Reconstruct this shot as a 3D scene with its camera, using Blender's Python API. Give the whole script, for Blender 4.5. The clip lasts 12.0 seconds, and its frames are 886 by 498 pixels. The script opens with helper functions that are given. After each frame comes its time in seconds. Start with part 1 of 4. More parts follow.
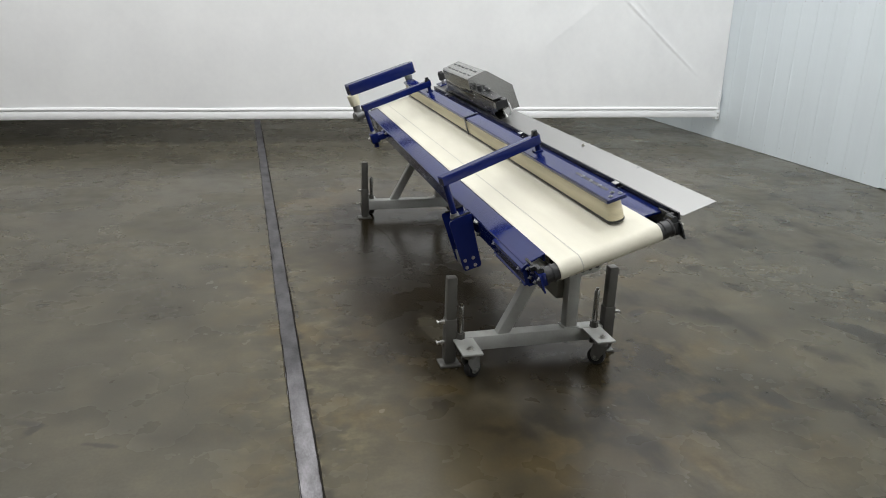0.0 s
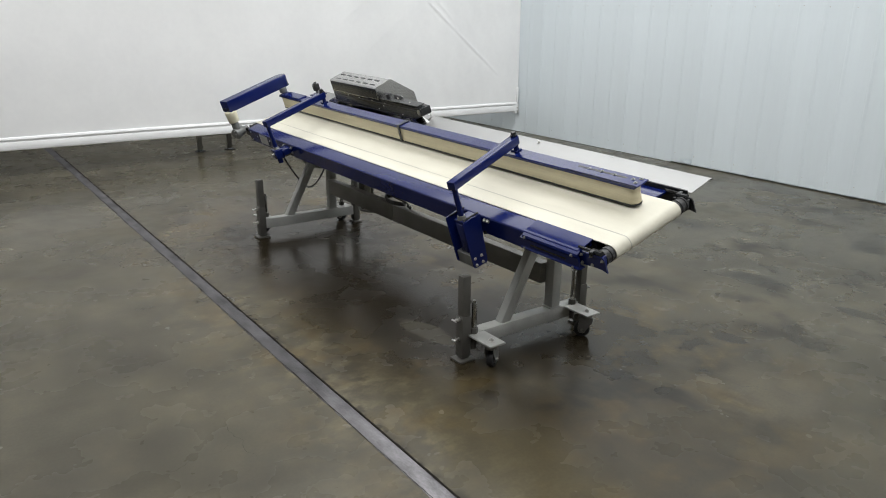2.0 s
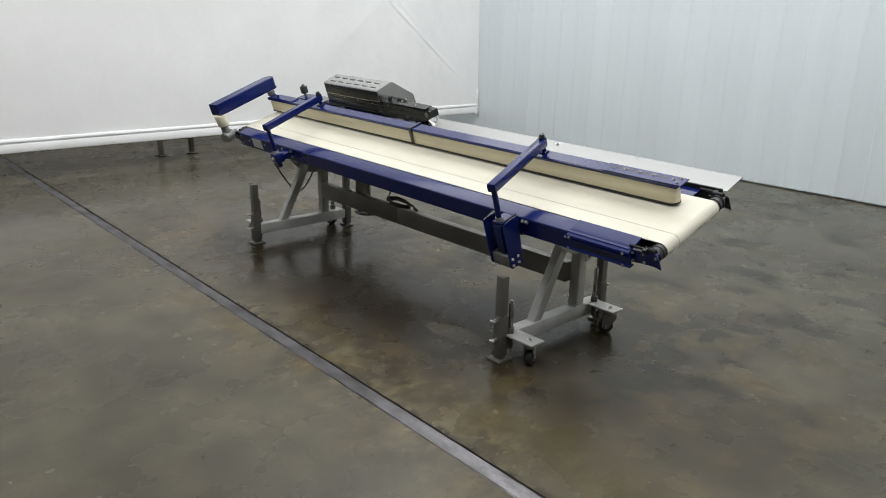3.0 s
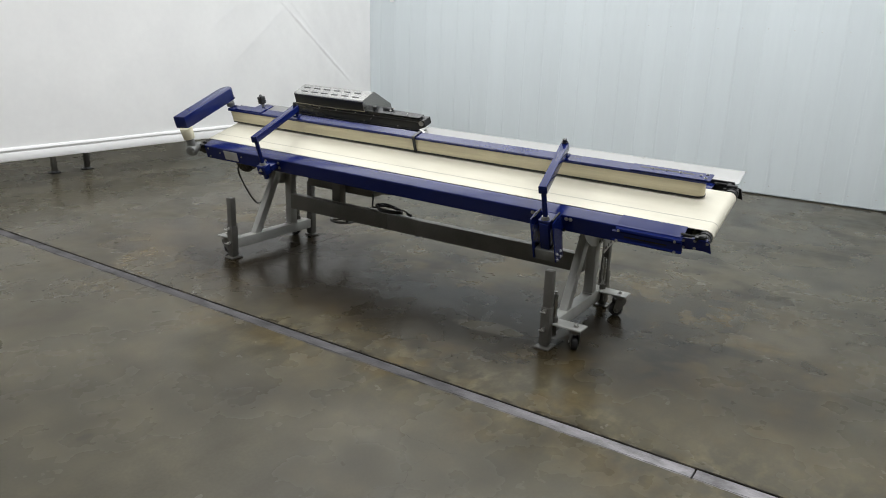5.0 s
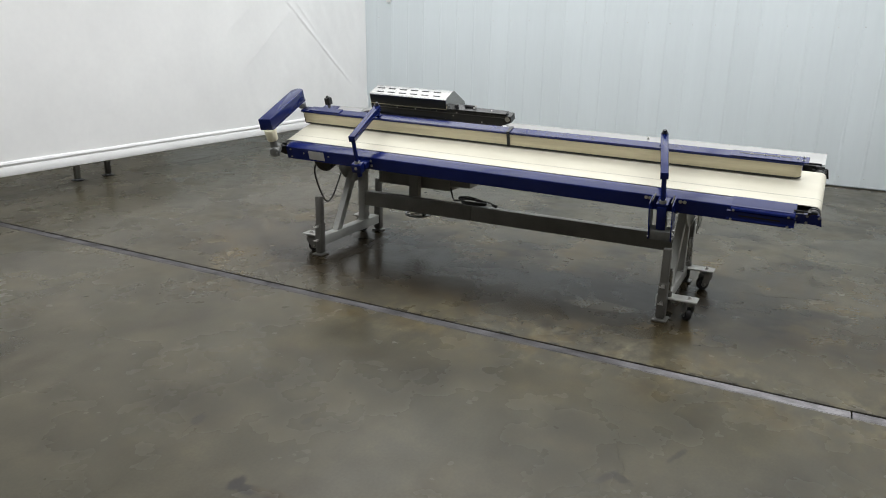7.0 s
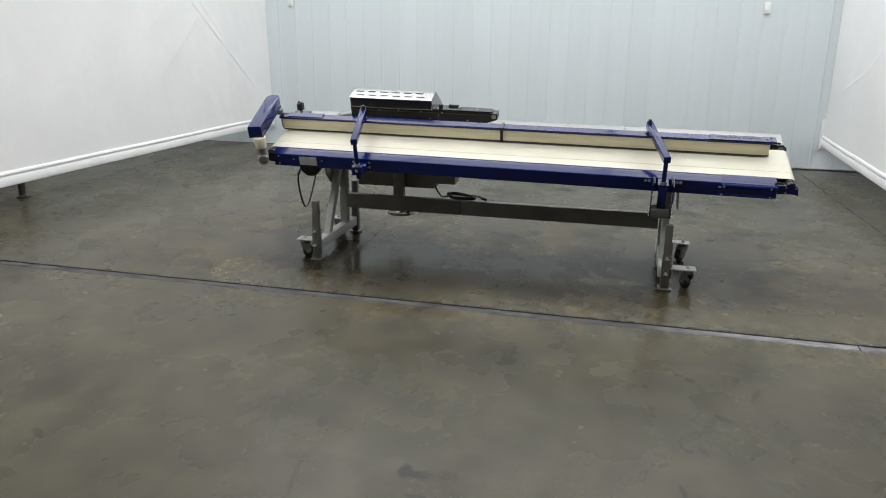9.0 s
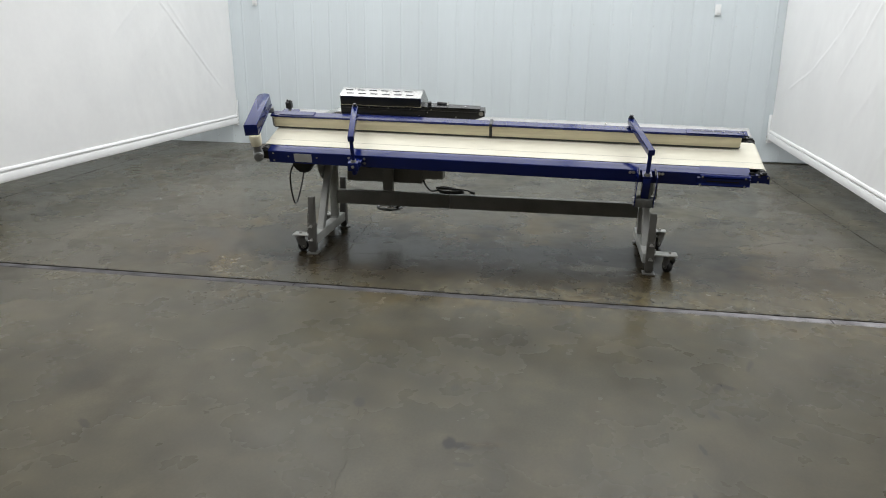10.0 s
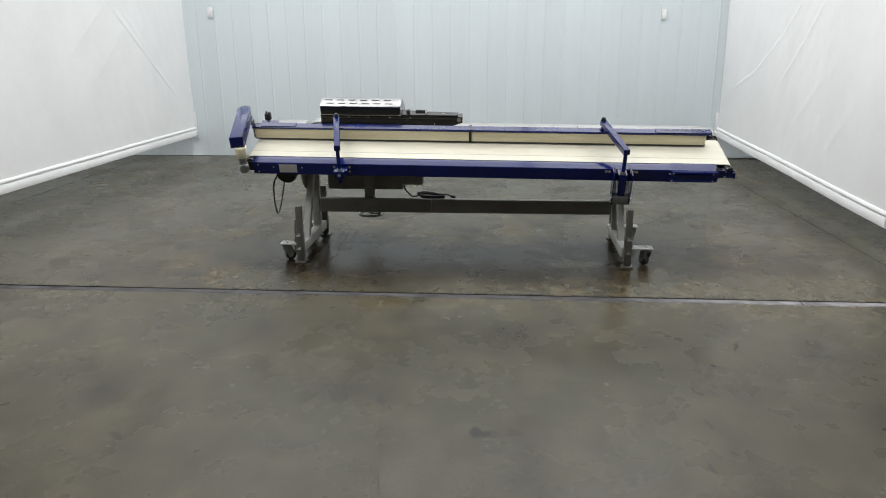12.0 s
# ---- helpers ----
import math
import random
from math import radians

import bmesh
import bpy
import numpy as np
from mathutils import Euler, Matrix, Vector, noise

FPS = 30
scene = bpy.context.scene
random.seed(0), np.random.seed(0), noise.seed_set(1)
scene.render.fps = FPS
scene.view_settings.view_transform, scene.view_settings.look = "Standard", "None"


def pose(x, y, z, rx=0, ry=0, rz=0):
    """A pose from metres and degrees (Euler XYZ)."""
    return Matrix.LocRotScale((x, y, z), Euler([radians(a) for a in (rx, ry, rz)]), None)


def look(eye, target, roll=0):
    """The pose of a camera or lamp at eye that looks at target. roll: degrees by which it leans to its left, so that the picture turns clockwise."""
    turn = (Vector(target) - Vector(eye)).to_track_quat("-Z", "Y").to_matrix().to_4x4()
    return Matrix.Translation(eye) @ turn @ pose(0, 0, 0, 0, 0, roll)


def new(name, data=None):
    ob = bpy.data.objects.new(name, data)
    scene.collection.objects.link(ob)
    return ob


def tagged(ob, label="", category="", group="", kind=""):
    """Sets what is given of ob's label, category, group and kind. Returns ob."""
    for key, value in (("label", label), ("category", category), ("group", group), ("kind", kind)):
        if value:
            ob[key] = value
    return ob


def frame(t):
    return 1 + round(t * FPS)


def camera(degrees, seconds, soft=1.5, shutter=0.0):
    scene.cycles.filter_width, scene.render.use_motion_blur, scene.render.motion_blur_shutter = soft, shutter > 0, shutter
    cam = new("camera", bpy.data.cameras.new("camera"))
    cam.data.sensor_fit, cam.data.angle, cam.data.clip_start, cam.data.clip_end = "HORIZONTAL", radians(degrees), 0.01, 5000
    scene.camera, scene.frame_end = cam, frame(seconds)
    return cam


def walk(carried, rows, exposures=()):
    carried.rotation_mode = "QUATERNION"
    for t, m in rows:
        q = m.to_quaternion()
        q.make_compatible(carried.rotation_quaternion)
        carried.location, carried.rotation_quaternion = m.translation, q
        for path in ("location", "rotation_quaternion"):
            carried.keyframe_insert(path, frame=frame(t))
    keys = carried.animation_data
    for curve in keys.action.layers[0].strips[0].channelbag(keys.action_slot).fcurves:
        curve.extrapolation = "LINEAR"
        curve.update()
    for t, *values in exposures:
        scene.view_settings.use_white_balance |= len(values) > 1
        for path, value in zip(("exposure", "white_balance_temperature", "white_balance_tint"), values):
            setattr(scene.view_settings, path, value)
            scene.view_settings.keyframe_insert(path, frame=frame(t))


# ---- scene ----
cam = camera(62.3, 12.0, 1.0)
PATH = [
    (0, (0.162, 0.164, 1.648), (0.663, 1.991, 1.008), 1.8),
    (0.5, (-0.171, 0.188, 1.669), (0.515, 1.958, 1.042), 1.3),
    (1, (-0.417, 0.333, 1.647), (0.424, 2.038, 1.026), 0.0),
    (1.5, (-0.728, 0.46, 1.655), (0.258, 2.091, 1.047), 3.0),
    (2, (-1.018, 0.562, 1.662), (0.104, 2.099, 1.047), 0.8),
    (2.5, (-1.224, 0.74, 1.656), (-0.041, 2.234, 1.05), -1.3),
    (3, (-1.455, 0.885, 1.665), (-0.177, 2.298, 1.056), 1.3),
    (3.2, (-1.577, 0.941, 1.662), (-0.256, 2.319, 1.065), 0.7),
    (4.8, (-2.265, 1.572, 1.661), (-0.677, 2.642, 1.083), 3.8),
    (5, (-2.394, 1.633, 1.679), (-0.796, 2.685, 1.097), 2.1),
    (5.5, (-2.602, 1.834, 1.685), (-0.987, 2.852, 1.088), 2.0),
    (6, (-2.782, 2.042, 1.675), (-1.15, 3.041, 1.094), 0.2),
    (6.5, (-3.051, 2.255, 1.704), (-1.386, 3.204, 1.131), 0.5),
    (7, (-3.255, 2.491, 1.677), (-1.552, 3.363, 1.094), 1.4),
    (7.2, (-3.308, 2.611, 1.678), (-1.586, 3.443, 1.093), 0.0),
    (8.8, (-3.824, 3.416, 1.642), (-1.97, 3.918, 1.086), -0.9),
    (9, (-3.885, 3.504, 1.671), (-2.027, 3.973, 1.099), 0.5),
    (9.5, (-4.091, 3.708, 1.695), (-2.206, 4.065, 1.129), 0.2),
    (10, (-4.182, 3.851, 1.677), (-2.291, 4.161, 1.104), 0.7),
    (10.5, (-4.221, 4.026, 1.703), (-2.335, 4.351, 1.122), -1.6),
    (11, (-4.343, 4.137, 1.716), (-2.443, 4.38, 1.139), -1.1),
    (11.5, (-4.412, 4.193, 1.713), (-2.506, 4.396, 1.141), -1.5),
    (12, (-4.398, 4.162, 1.711), (-2.484, 4.318, 1.151), -0.4),
]
walk(cam, [(t, look(eye, target, roll)) for t, eye, target, roll in PATH])

# ---------------------------------------------------------------- light
world = bpy.data.worlds.new("world")
scene.world = world
world.use_nodes = True
world.node_tree.nodes["Background"].inputs[0].default_value = (0.8, 0.85, 0.9, 1)
world.node_tree.nodes["Background"].inputs[1].default_value = 0.02
scene.view_settings.exposure = 0.0


def unseen_ceiling_lamp(x, y, watts, sx=2.5, sy=2.5, z=4.9):
    data = bpy.data.lights.new("unseen_ceiling_lamp", "AREA")
    data.shape, data.size, data.size_y, data.energy = "RECTANGLE", sx, sy, watts
    data.color = (0.98, 0.99, 0.995)
    ob = new("unseen_ceiling_lamp", data)
    ob.matrix_world = pose(x, y, z)
    return ob


for lx in (-0.6, 2.6, 5.2):
    for ly in (2.4, 5.0, 7.6):
        unseen_ceiling_lamp(lx, ly, {(-0.6, 5.0): 38, (2.6, 2.4): 84, (5.2, 2.4): 62, (5.2, 5.0): 54, (5.2, 7.6): 56}.get((lx, ly), 62))
# two fill lamps added to brighten the curtain's left part and the near floor
unseen_ceiling_lamp(-2.8, 7.2, 112)
unseen_ceiling_lamp(-1.0, -0.8, 145)
for lx in (1.2, 4.6):
    unseen_ceiling_lamp(lx, 10.6, 110)
unseen_ceiling_lamp(3.4, -1.2, 95)


# ---------------------------------------------------------------- materials
def mat(name, base, rough=0.5, metal=0.0, vary=0.15, scale=6.0, bump=0.0, bump_scale=60.0, tint=None,
        rough_vary=0.1, coat=0.0, specular=0.5, stretch=(1, 1, 1), rand=0.0):
    """A surface with two scales of colour change, uneven gloss and fine relief."""
    m = bpy.data.materials.new(name)
    m.use_nodes = True
    nt = m.node_tree
    n, l = nt.nodes, nt.links
    b = n["Principled BSDF"]
    geo = n.new("ShaderNodeNewGeometry")
    mp = n.new("ShaderNodeMapping")
    mp.inputs["Scale"].default_value = stretch
    l.new(geo.outputs["Position"], mp.inputs["Vector"])
    big = n.new("ShaderNodeTexNoise")
    big.inputs["Scale"].default_value, big.inputs["Detail"].default_value = scale, 6
    fine = n.new("ShaderNodeTexNoise")
    fine.inputs["Scale"].default_value, fine.inputs["Detail"].default_value = scale * 11, 4
    for t in (big, fine):
        l.new(mp.outputs[0], t.inputs["Vector"])
    add = n.new("ShaderNodeMath")
    add.operation = "MULTIPLY_ADD"
    l.new(fine.outputs[0], add.inputs[0])
    add.inputs[1].default_value = 0.35
    l.new(big.outputs[0], add.inputs[2])
    ramp = n.new("ShaderNodeValToRGB")
    dark = tuple(c * (1 - vary) for c in (tint or base))
    lite = tuple(min(1, c * (1 + vary)) for c in base)
    ramp.color_ramp.elements[0].position, ramp.color_ramp.elements[1].position = 0.42, 0.95
    ramp.color_ramp.elements[0].color, ramp.color_ramp.elements[1].color = (*dark, 1), (*lite, 1)
    l.new(add.outputs[0], ramp.inputs[0])
    col = ramp.outputs[0]
    if rand:
        info = n.new("ShaderNodeObjectInfo")
        hsv = n.new("ShaderNodeHueSaturation")
        mr = n.new("ShaderNodeMapRange")
        mr.inputs[3].default_value, mr.inputs[4].default_value = 1 - rand, 1 + rand
        l.new(info.outputs["Random"], mr.inputs[0])
        l.new(mr.outputs[0], hsv.inputs["Value"])
        l.new(col, hsv.inputs["Color"])
        col = hsv.outputs[0]
    l.new(col, b.inputs["Base Color"])
    rr = n.new("ShaderNodeMapRange")
    rr.inputs[1].default_value, rr.inputs[2].default_value = 0.3, 0.7
    rr.inputs[3].default_value, rr.inputs[4].default_value = max(0.02, rough - rough_vary), min(1, rough + rough_vary)
    l.new(fine.outputs[0], rr.inputs[0])
    l.new(rr.outputs[0], b.inputs["Roughness"])
    b.inputs["Metallic"].default_value = metal
    b.inputs["Specular IOR Level"].default_value = specular
    b.inputs["Coat Weight"].default_value = coat
    b.inputs["Coat Roughness"].default_value = 0.12
    if bump:
        rel = n.new("ShaderNodeTexNoise")
        rel.inputs["Scale"].default_value, rel.inputs["Detail"].default_value = bump_scale, 5
        l.new(mp.outputs[0], rel.inputs["Vector"])
        bp = n.new("ShaderNodeBump")
        bp.inputs["Strength"].default_value, bp.inputs["Distance"].default_value = bump, 0.01
        l.new(rel.outputs[0], bp.inputs["Height"])
        l.new(bp.outputs[0], b.inputs["Normal"])
    return m


def floor_material():
    m = bpy.data.materials.new("sealed_concrete")
    m.use_nodes = True
    nt = m.node_tree
    n, l = nt.nodes, nt.links
    b = n["Principled BSDF"]
    geo = n.new("ShaderNodeNewGeometry")

    def noise_tex(scale, detail=6, rough=0.55, distort=0.0, stretch=(1, 1, 1)):
        mp = n.new("ShaderNodeMapping")
        mp.inputs["Scale"].default_value = stretch
        l.new(geo.outputs["Position"], mp.inputs["Vector"])
        t = n.new("ShaderNodeTexNoise")
        t.inputs["Scale"].default_value, t.inputs["Detail"].default_value = scale, detail
        t.inputs["Roughness"].default_value, t.inputs["Distortion"].default_value = rough, distort
        l.new(mp.outputs[0], t.inputs["Vector"])
        return t.outputs[0]

    def ramp(fac, a, c, lo, hi):
        r = n.new("ShaderNodeValToRGB")
        r.color_ramp.elements[0].position, r.color_ramp.elements[1].position = lo, hi
        r.color_ramp.elements[0].color, r.color_ramp.elements[1].color = (*a, 1), (*c, 1)
        l.new(fac, r.inputs[0])
        return r.outputs[0]

    def mix(fac, a, c, mode="MIX"):
        x = n.new("ShaderNodeMix")
        x.data_type, x.blend_type = "RGBA", mode
        if isinstance(fac, float):
            x.inputs[0].default_value = fac
        else:
            l.new(fac, x.inputs[0])
        l.new(a, x.inputs[6])
        l.new(c, x.inputs[7])
        return x.outputs[2]

    def grey(fac, lo, hi):
        return ramp(fac, (0, 0, 0), (1, 1, 1), lo, hi)

    def math_node(kind, a, c):
        x = n.new("ShaderNodeMath")
        x.operation = kind
        for k, v in enumerate((a, c)):
            if isinstance(v, (int, float)):
                x.inputs[k].default_value = v
            else:
                l.new(v, x.inputs[k])
        return x.outputs[0]

    def soft(fac, lo, hi, k=1.0):
        r = n.new("ShaderNodeMapRange")
        r.interpolation_type = "SMOOTHSTEP"
        r.inputs[1].default_value, r.inputs[2].default_value = lo, hi
        r.inputs[4].default_value = k
        l.new(fac, r.inputs[0])
        return r.outputs[0]

    def flat(c):
        r = n.new("ShaderNodeRGB")
        r.outputs[0].default_value = (*c, 1)
        return r.outputs[0]

    sep = n.new("ShaderNodeSeparateXYZ")
    l.new(geo.outputs["Position"], sep.inputs[0])
    drift = math_node("MULTIPLY", math_node("SUBTRACT", noise_tex(0.8, 3), 0.5), 1.6)
    east_x = math_node("ADD", sep.outputs[0], drift)

    # grey-olive slab with soft clouds; the slab beyond the joint is browner
    col = ramp(noise_tex(0.7, 3, 0.5), (0.0490, 0.0442, 0.0298), (0.0705, 0.0642, 0.0438), 0.30, 0.70)
    brown = ramp(noise_tex(1.3, 4, 0.5), (0.0165, 0.0112, 0.0048), (0.0600, 0.0450, 0.0220), 0.32, 0.70)
    lane = math_node("MULTIPLY", soft(sep.outputs[1], 1.3, 2.4), soft(sep.outputs[1], 7.6, 6.2))
    band = math_node("MULTIPLY", lane, math_node("MULTIPLY", soft(east_x, 0.1, 0.9), soft(east_x, 3.0, 1.6)))
    col = mix(math_node("MULTIPLY", band, 0.8), col, brown)
    # amber scoured blotches on both sides of the joint
    away = math_node("ABSOLUTE", math_node("SUBTRACT", sep.outputs[0], 0.36), 0)
    near_joint = math_node("MULTIPLY", math_node("MULTIPLY", soft(away, 0.60, 0.06), soft(sep.outputs[1], 5.6, 4.2)), soft(noise_tex(1.6, 4, 0.5), 0.26, 0.50))
    scour = math_node("MULTIPLY", near_joint, soft(noise_tex(7.5, 5, 0.6, 0.2, (0.85, 1.25, 1)), 0.42, 0.66, 0.88))
    amber = ramp(noise_tex(22, 4), (0.1020, 0.0850, 0.0470), (0.1600, 0.1370, 0.0830), 0.30, 0.70)
    col = mix(scour, col, amber)
    # pale and dark clouds at three sizes
    pale = ramp(noise_tex(9, 3), (0.0900, 0.0780, 0.0490), (0.1230, 0.1070, 0.0690), 0.3, 0.7)
    col = mix(soft(noise_tex(1.9, 3, 0.45), 0.42, 0.80, 0.55), col, pale)
    col = mix(soft(noise_tex(5.0, 3, 0.45, 0.0, (1.2, 0.8, 1)), 0.38, 0.86, 0.42), col, pale)
    dirt = ramp(noise_tex(10, 3), (0.0200, 0.0160, 0.0098), (0.0350, 0.0300, 0.0205), 0.3, 0.7)
    col = mix(soft(noise_tex(1.5, 3, 0.45, 0.0, (0.9, 1.1, 1)), 0.46, 0.82, 0.55), col, dirt)
    col = mix(soft(noise_tex(4.0, 3, 0.45, 0.0, (0.7, 1.4, 1)), 0.42, 0.90, 0.55), col, dirt)
    col = mix(soft(noise_tex(24, 3, 0.5), 0.58, 0.86, 0.22), col, dirt)
    # rust-brown and sooty blotches worn into the slab beyond the joint
    rust = ramp(noise_tex(14, 4), (0.0600, 0.0430, 0.0175), (0.1150, 0.0880, 0.0430), 0.3, 0.7)
    col = mix(math_node("MULTIPLY", math_node("MULTIPLY", lane, soft(east_x, -0.2, 0.5)), math_node("MULTIPLY", soft(east_x, 3.2, 1.8), soft(noise_tex(3.1, 4, 0.55, 0.2), 0.47, 0.64, 0.80))), col, rust)
    soot = flat((0.0175, 0.0145, 0.0095))
    col = mix(math_node("MULTIPLY", math_node("MULTIPLY", lane, soft(east_x, 0.2, 1.0)), soft(noise_tex(2.7, 4, 0.55, 0.2, (1.3, 0.8, 1)), 0.50, 0.66, 0.80)), col, soot)
    # grime drawn along the joint
    edge = math_node("MULTIPLY", soft(math_node("ABSOLUTE", math_node("SUBTRACT", sep.outputs[0], 0.372), 0), 0.035, 0.0), soft(noise_tex(9, 4, 0.6), 0.46, 0.60, 0.85))
    col = mix(edge, col, dirt)

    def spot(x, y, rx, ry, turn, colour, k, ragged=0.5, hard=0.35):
        """A stain or painted shade of its own shape and place."""
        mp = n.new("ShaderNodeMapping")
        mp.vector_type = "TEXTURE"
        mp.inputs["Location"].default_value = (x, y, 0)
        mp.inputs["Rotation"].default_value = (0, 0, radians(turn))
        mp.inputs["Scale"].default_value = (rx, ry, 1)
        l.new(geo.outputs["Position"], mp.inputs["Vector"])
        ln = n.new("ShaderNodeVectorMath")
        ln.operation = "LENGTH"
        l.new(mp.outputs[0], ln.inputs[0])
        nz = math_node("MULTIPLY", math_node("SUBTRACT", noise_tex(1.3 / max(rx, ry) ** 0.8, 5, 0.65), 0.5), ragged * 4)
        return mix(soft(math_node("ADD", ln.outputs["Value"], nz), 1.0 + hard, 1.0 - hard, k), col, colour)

    oil = flat((0.025, 0.022, 0.018))
    # dark brown of the patches, deep enough to hold painted shade
    stain_shade = flat((0.0125, 0.0088, 0.0042))
    col = spot(0.95, 2.50, 0.30, 0.26, 20, stain_shade, 0.55, 0.4, 0.6)
    col = spot(0.72, 2.25, 0.26, 0.60, 4, flat((0.0880, 0.0745, 0.0440)), 0.50, 0.55, 0.7)
    col = spot(2.00, 2.05, 0.20, 0.16, 20, flat((0.1050, 0.0920, 0.0620)), 0.50, 0.6, 0.5)
    col = spot(2.00, 2.29, 0.16, 0.10, -15, flat((0.1000, 0.0870, 0.0580)), 0.45, 0.6, 0.5)
    # brown patches beneath the conveyor, with its shade and dark reflection painted in
    col = spot(1.10, 4.30, 0.50, 1.05, 8, stain_shade, 0.95, 0.35, 0.6)
    col = spot(1.35, 5.50, 0.65, 0.60, 0, stain_shade, 0.85, 0.35, 0.6)
    col = spot(1.40, 3.35, 0.45, 0.50, 0, stain_shade, 0.95, 0.35, 0.6)
    col = spot(1.08, 3.58, 0.075, 0.21, 8, flat((0.0600, 0.0530, 0.0360)), 0.75, 0.3, 0.10)
    col = spot(-1.47, 4.26, 0.050, 0.030, 5, oil, 1.0, 0.3)
    col = spot(-1.48, 4.20, 0.030, 0.050, 5, oil, 0.95, 0.35)
    col = spot(-1.46, 4.09, 0.026, 0.040, 5, oil, 0.9, 0.35)
    col = spot(-1.46, 4.11, 0.025, 0.075, 5, flat((0.0650, 0.0513, 0.0281)), 0.55, 0.6)
    for x, y, rx, ry, turn, k in (
            (-1.19, 4.73, 0.05, 0.025, 20, 0.6), (-1.02, 3.10, 0.045, 0.012, 25, 0.7), (-1.33, 3.20, 0.05, 0.012, 10, 0.7),
            (-0.72, 2.98, 0.04, 0.025, 50, 0.6), (-0.44, 2.82, 0.06, 0.016, -20, 0.6), (-1.62, 4.18, 0.012, 0.05, 0, 0.5),
            (-1.60, 5.87, 0.05, 0.02, 50, 0.5), (2.39, 2.59, 0.055, 0.09, 10, 0.6), (2.13, 2.65, 0.09, 0.04, 10, 0.6),
            (-0.74, 3.04, 0.06, 0.018, -25, 0.6), (-0.97, 4.31, 0.03, 0.02, 0, 0.4), (0.72, 5.90, 0.12, 0.03, 10, 0.45),
            (1.95, 3.50, 0.12, 0.02, 15, 0.7), (2.25, 3.58, 0.07, 0.03, 30, 0.7), (-1.70, 3.28, 0.05, 0.012, 8, 0.6)):
        col = spot(x, y, rx, ry, turn, oil, min(1.0, k + 0.1), 0.6)
    # fine grain
    col = mix(0.18, col, ramp(noise_tex(70, 2, 0.5), (0.30, 0.30, 0.30), (0.70, 0.70, 0.70), 0.3, 0.7), "OVERLAY")
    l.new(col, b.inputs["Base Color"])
    gloss = math_node("ADD", soft(noise_tex(1.2, 3, 0.5), 0.30, 0.72, 0.14), soft(noise_tex(7, 3, 0.5), 0.30, 0.75, 0.08))
    l.new(math_node("ADD", gloss, 0.17), b.inputs["Roughness"])
    b.inputs["Specular IOR Level"].default_value = 0.20
    bp = n.new("ShaderNodeBump")
    bp.inputs["Strength"].default_value, bp.inputs["Distance"].default_value = 0.03, 0.008
    l.new(noise_tex(7, 3, 0.45), bp.inputs["Height"])
    l.new(bp.outputs[0], b.inputs["Normal"])
    return m


FLOOR = floor_material()
FILLER = mat("joint_filler", (0.210, 0.203, 0.212), 0.65, vary=0.5, scale=5.0, specular=0.25, bump=0.3, bump_scale=40, stretch=(2.6, 1.1, 1), tint=(0.110, 0.105, 0.108))
nt = FILLER.node_tree
pos = nt.nodes.new("ShaderNodeSeparateXYZ")
nt.links.new(nt.nodes["Geometry"].outputs["Position"], pos.inputs[0])
# filler colour drops in value between y 2.3 and 3.6
y_fade = nt.nodes.new("ShaderNodeMapRange")
y_fade.interpolation_type = "SMOOTHSTEP"
y_fade.inputs[1].default_value, y_fade.inputs[2].default_value = 2.3, 3.6
y_fade.inputs[3].default_value, y_fade.inputs[4].default_value = 1.15, 0.36
nt.links.new(pos.outputs[1], y_fade.inputs[0])
hsv = nt.nodes.new("ShaderNodeHueSaturation")
nt.links.new(y_fade.outputs[0], hsv.inputs["Value"])
nt.links.new(nt.nodes["Principled BSDF"].inputs["Base Color"].links[0].from_socket, hsv.inputs["Color"])
nt.links.new(hsv.outputs[0], nt.nodes["Principled BSDF"].inputs["Base Color"])
GAP = mat("joint_gap", (0.014, 0.012, 0.010), 0.9, vary=0.3, scale=20, specular=0.1)
CRACK = mat("crack_dirt", (0.036, 0.032, 0.025), 0.9, vary=0.35, scale=14, specular=0.1)
CURTAIN = mat("white_vinyl", (0.80, 0.80, 0.795), 0.42, vary=0.035, scale=1.6, bump=0.05, bump_scale=9, specular=0.35, tint=(0.79, 0.79, 0.79))
HEM = mat("hem_vinyl", (0.82, 0.82, 0.82), 0.4, vary=0.04, scale=3, specular=0.35)
PANEL = mat("wall_panel_paint", (0.63, 0.685, 0.71), 0.34, vary=0.035, scale=0.8, specular=0.5, rand=0.02, stretch=(1, 3, 0.35), rough_vary=0.03)
PLASTER = mat("hall_paint", (0.22, 0.22, 0.215), 0.6, vary=0.08, scale=1.0)
DARKWALL = mat("far_wall_paint", (0.27, 0.27, 0.265), 0.7, vary=0.15, scale=1.0)
CEIL = mat("ceiling_paint", (0.45, 0.45, 0.44), 0.6, vary=0.05, scale=1.0)
BLUE = mat("blue_enamel", (0.005, 0.0115, 0.086), 0.14, vary=0.12, scale=5, rough_vary=0.03, specular=0.28)
BELT = mat("belt_ivory", (0.615, 0.592, 0.495), 0.5, vary=0.05, scale=4, bump=0.05, bump_scale=180, tint=(0.59, 0.562, 0.462), stretch=(3, 0.6, 3))
GBELT = mat("guide_belt_cream", (0.66, 0.60, 0.43), 0.55, vary=0.15, scale=5, bump=0.05, bump_scale=120, tint=(0.60, 0.53, 0.35), stretch=(1, 0.25, 6))
SEAM = mat("belt_line", (0.44, 0.43, 0.37), 0.6, vary=0.15, scale=20)
BLACK = mat("black_rubber", (0.016, 0.016, 0.017), 0.45, vary=0.3, scale=20, bump=0.08)
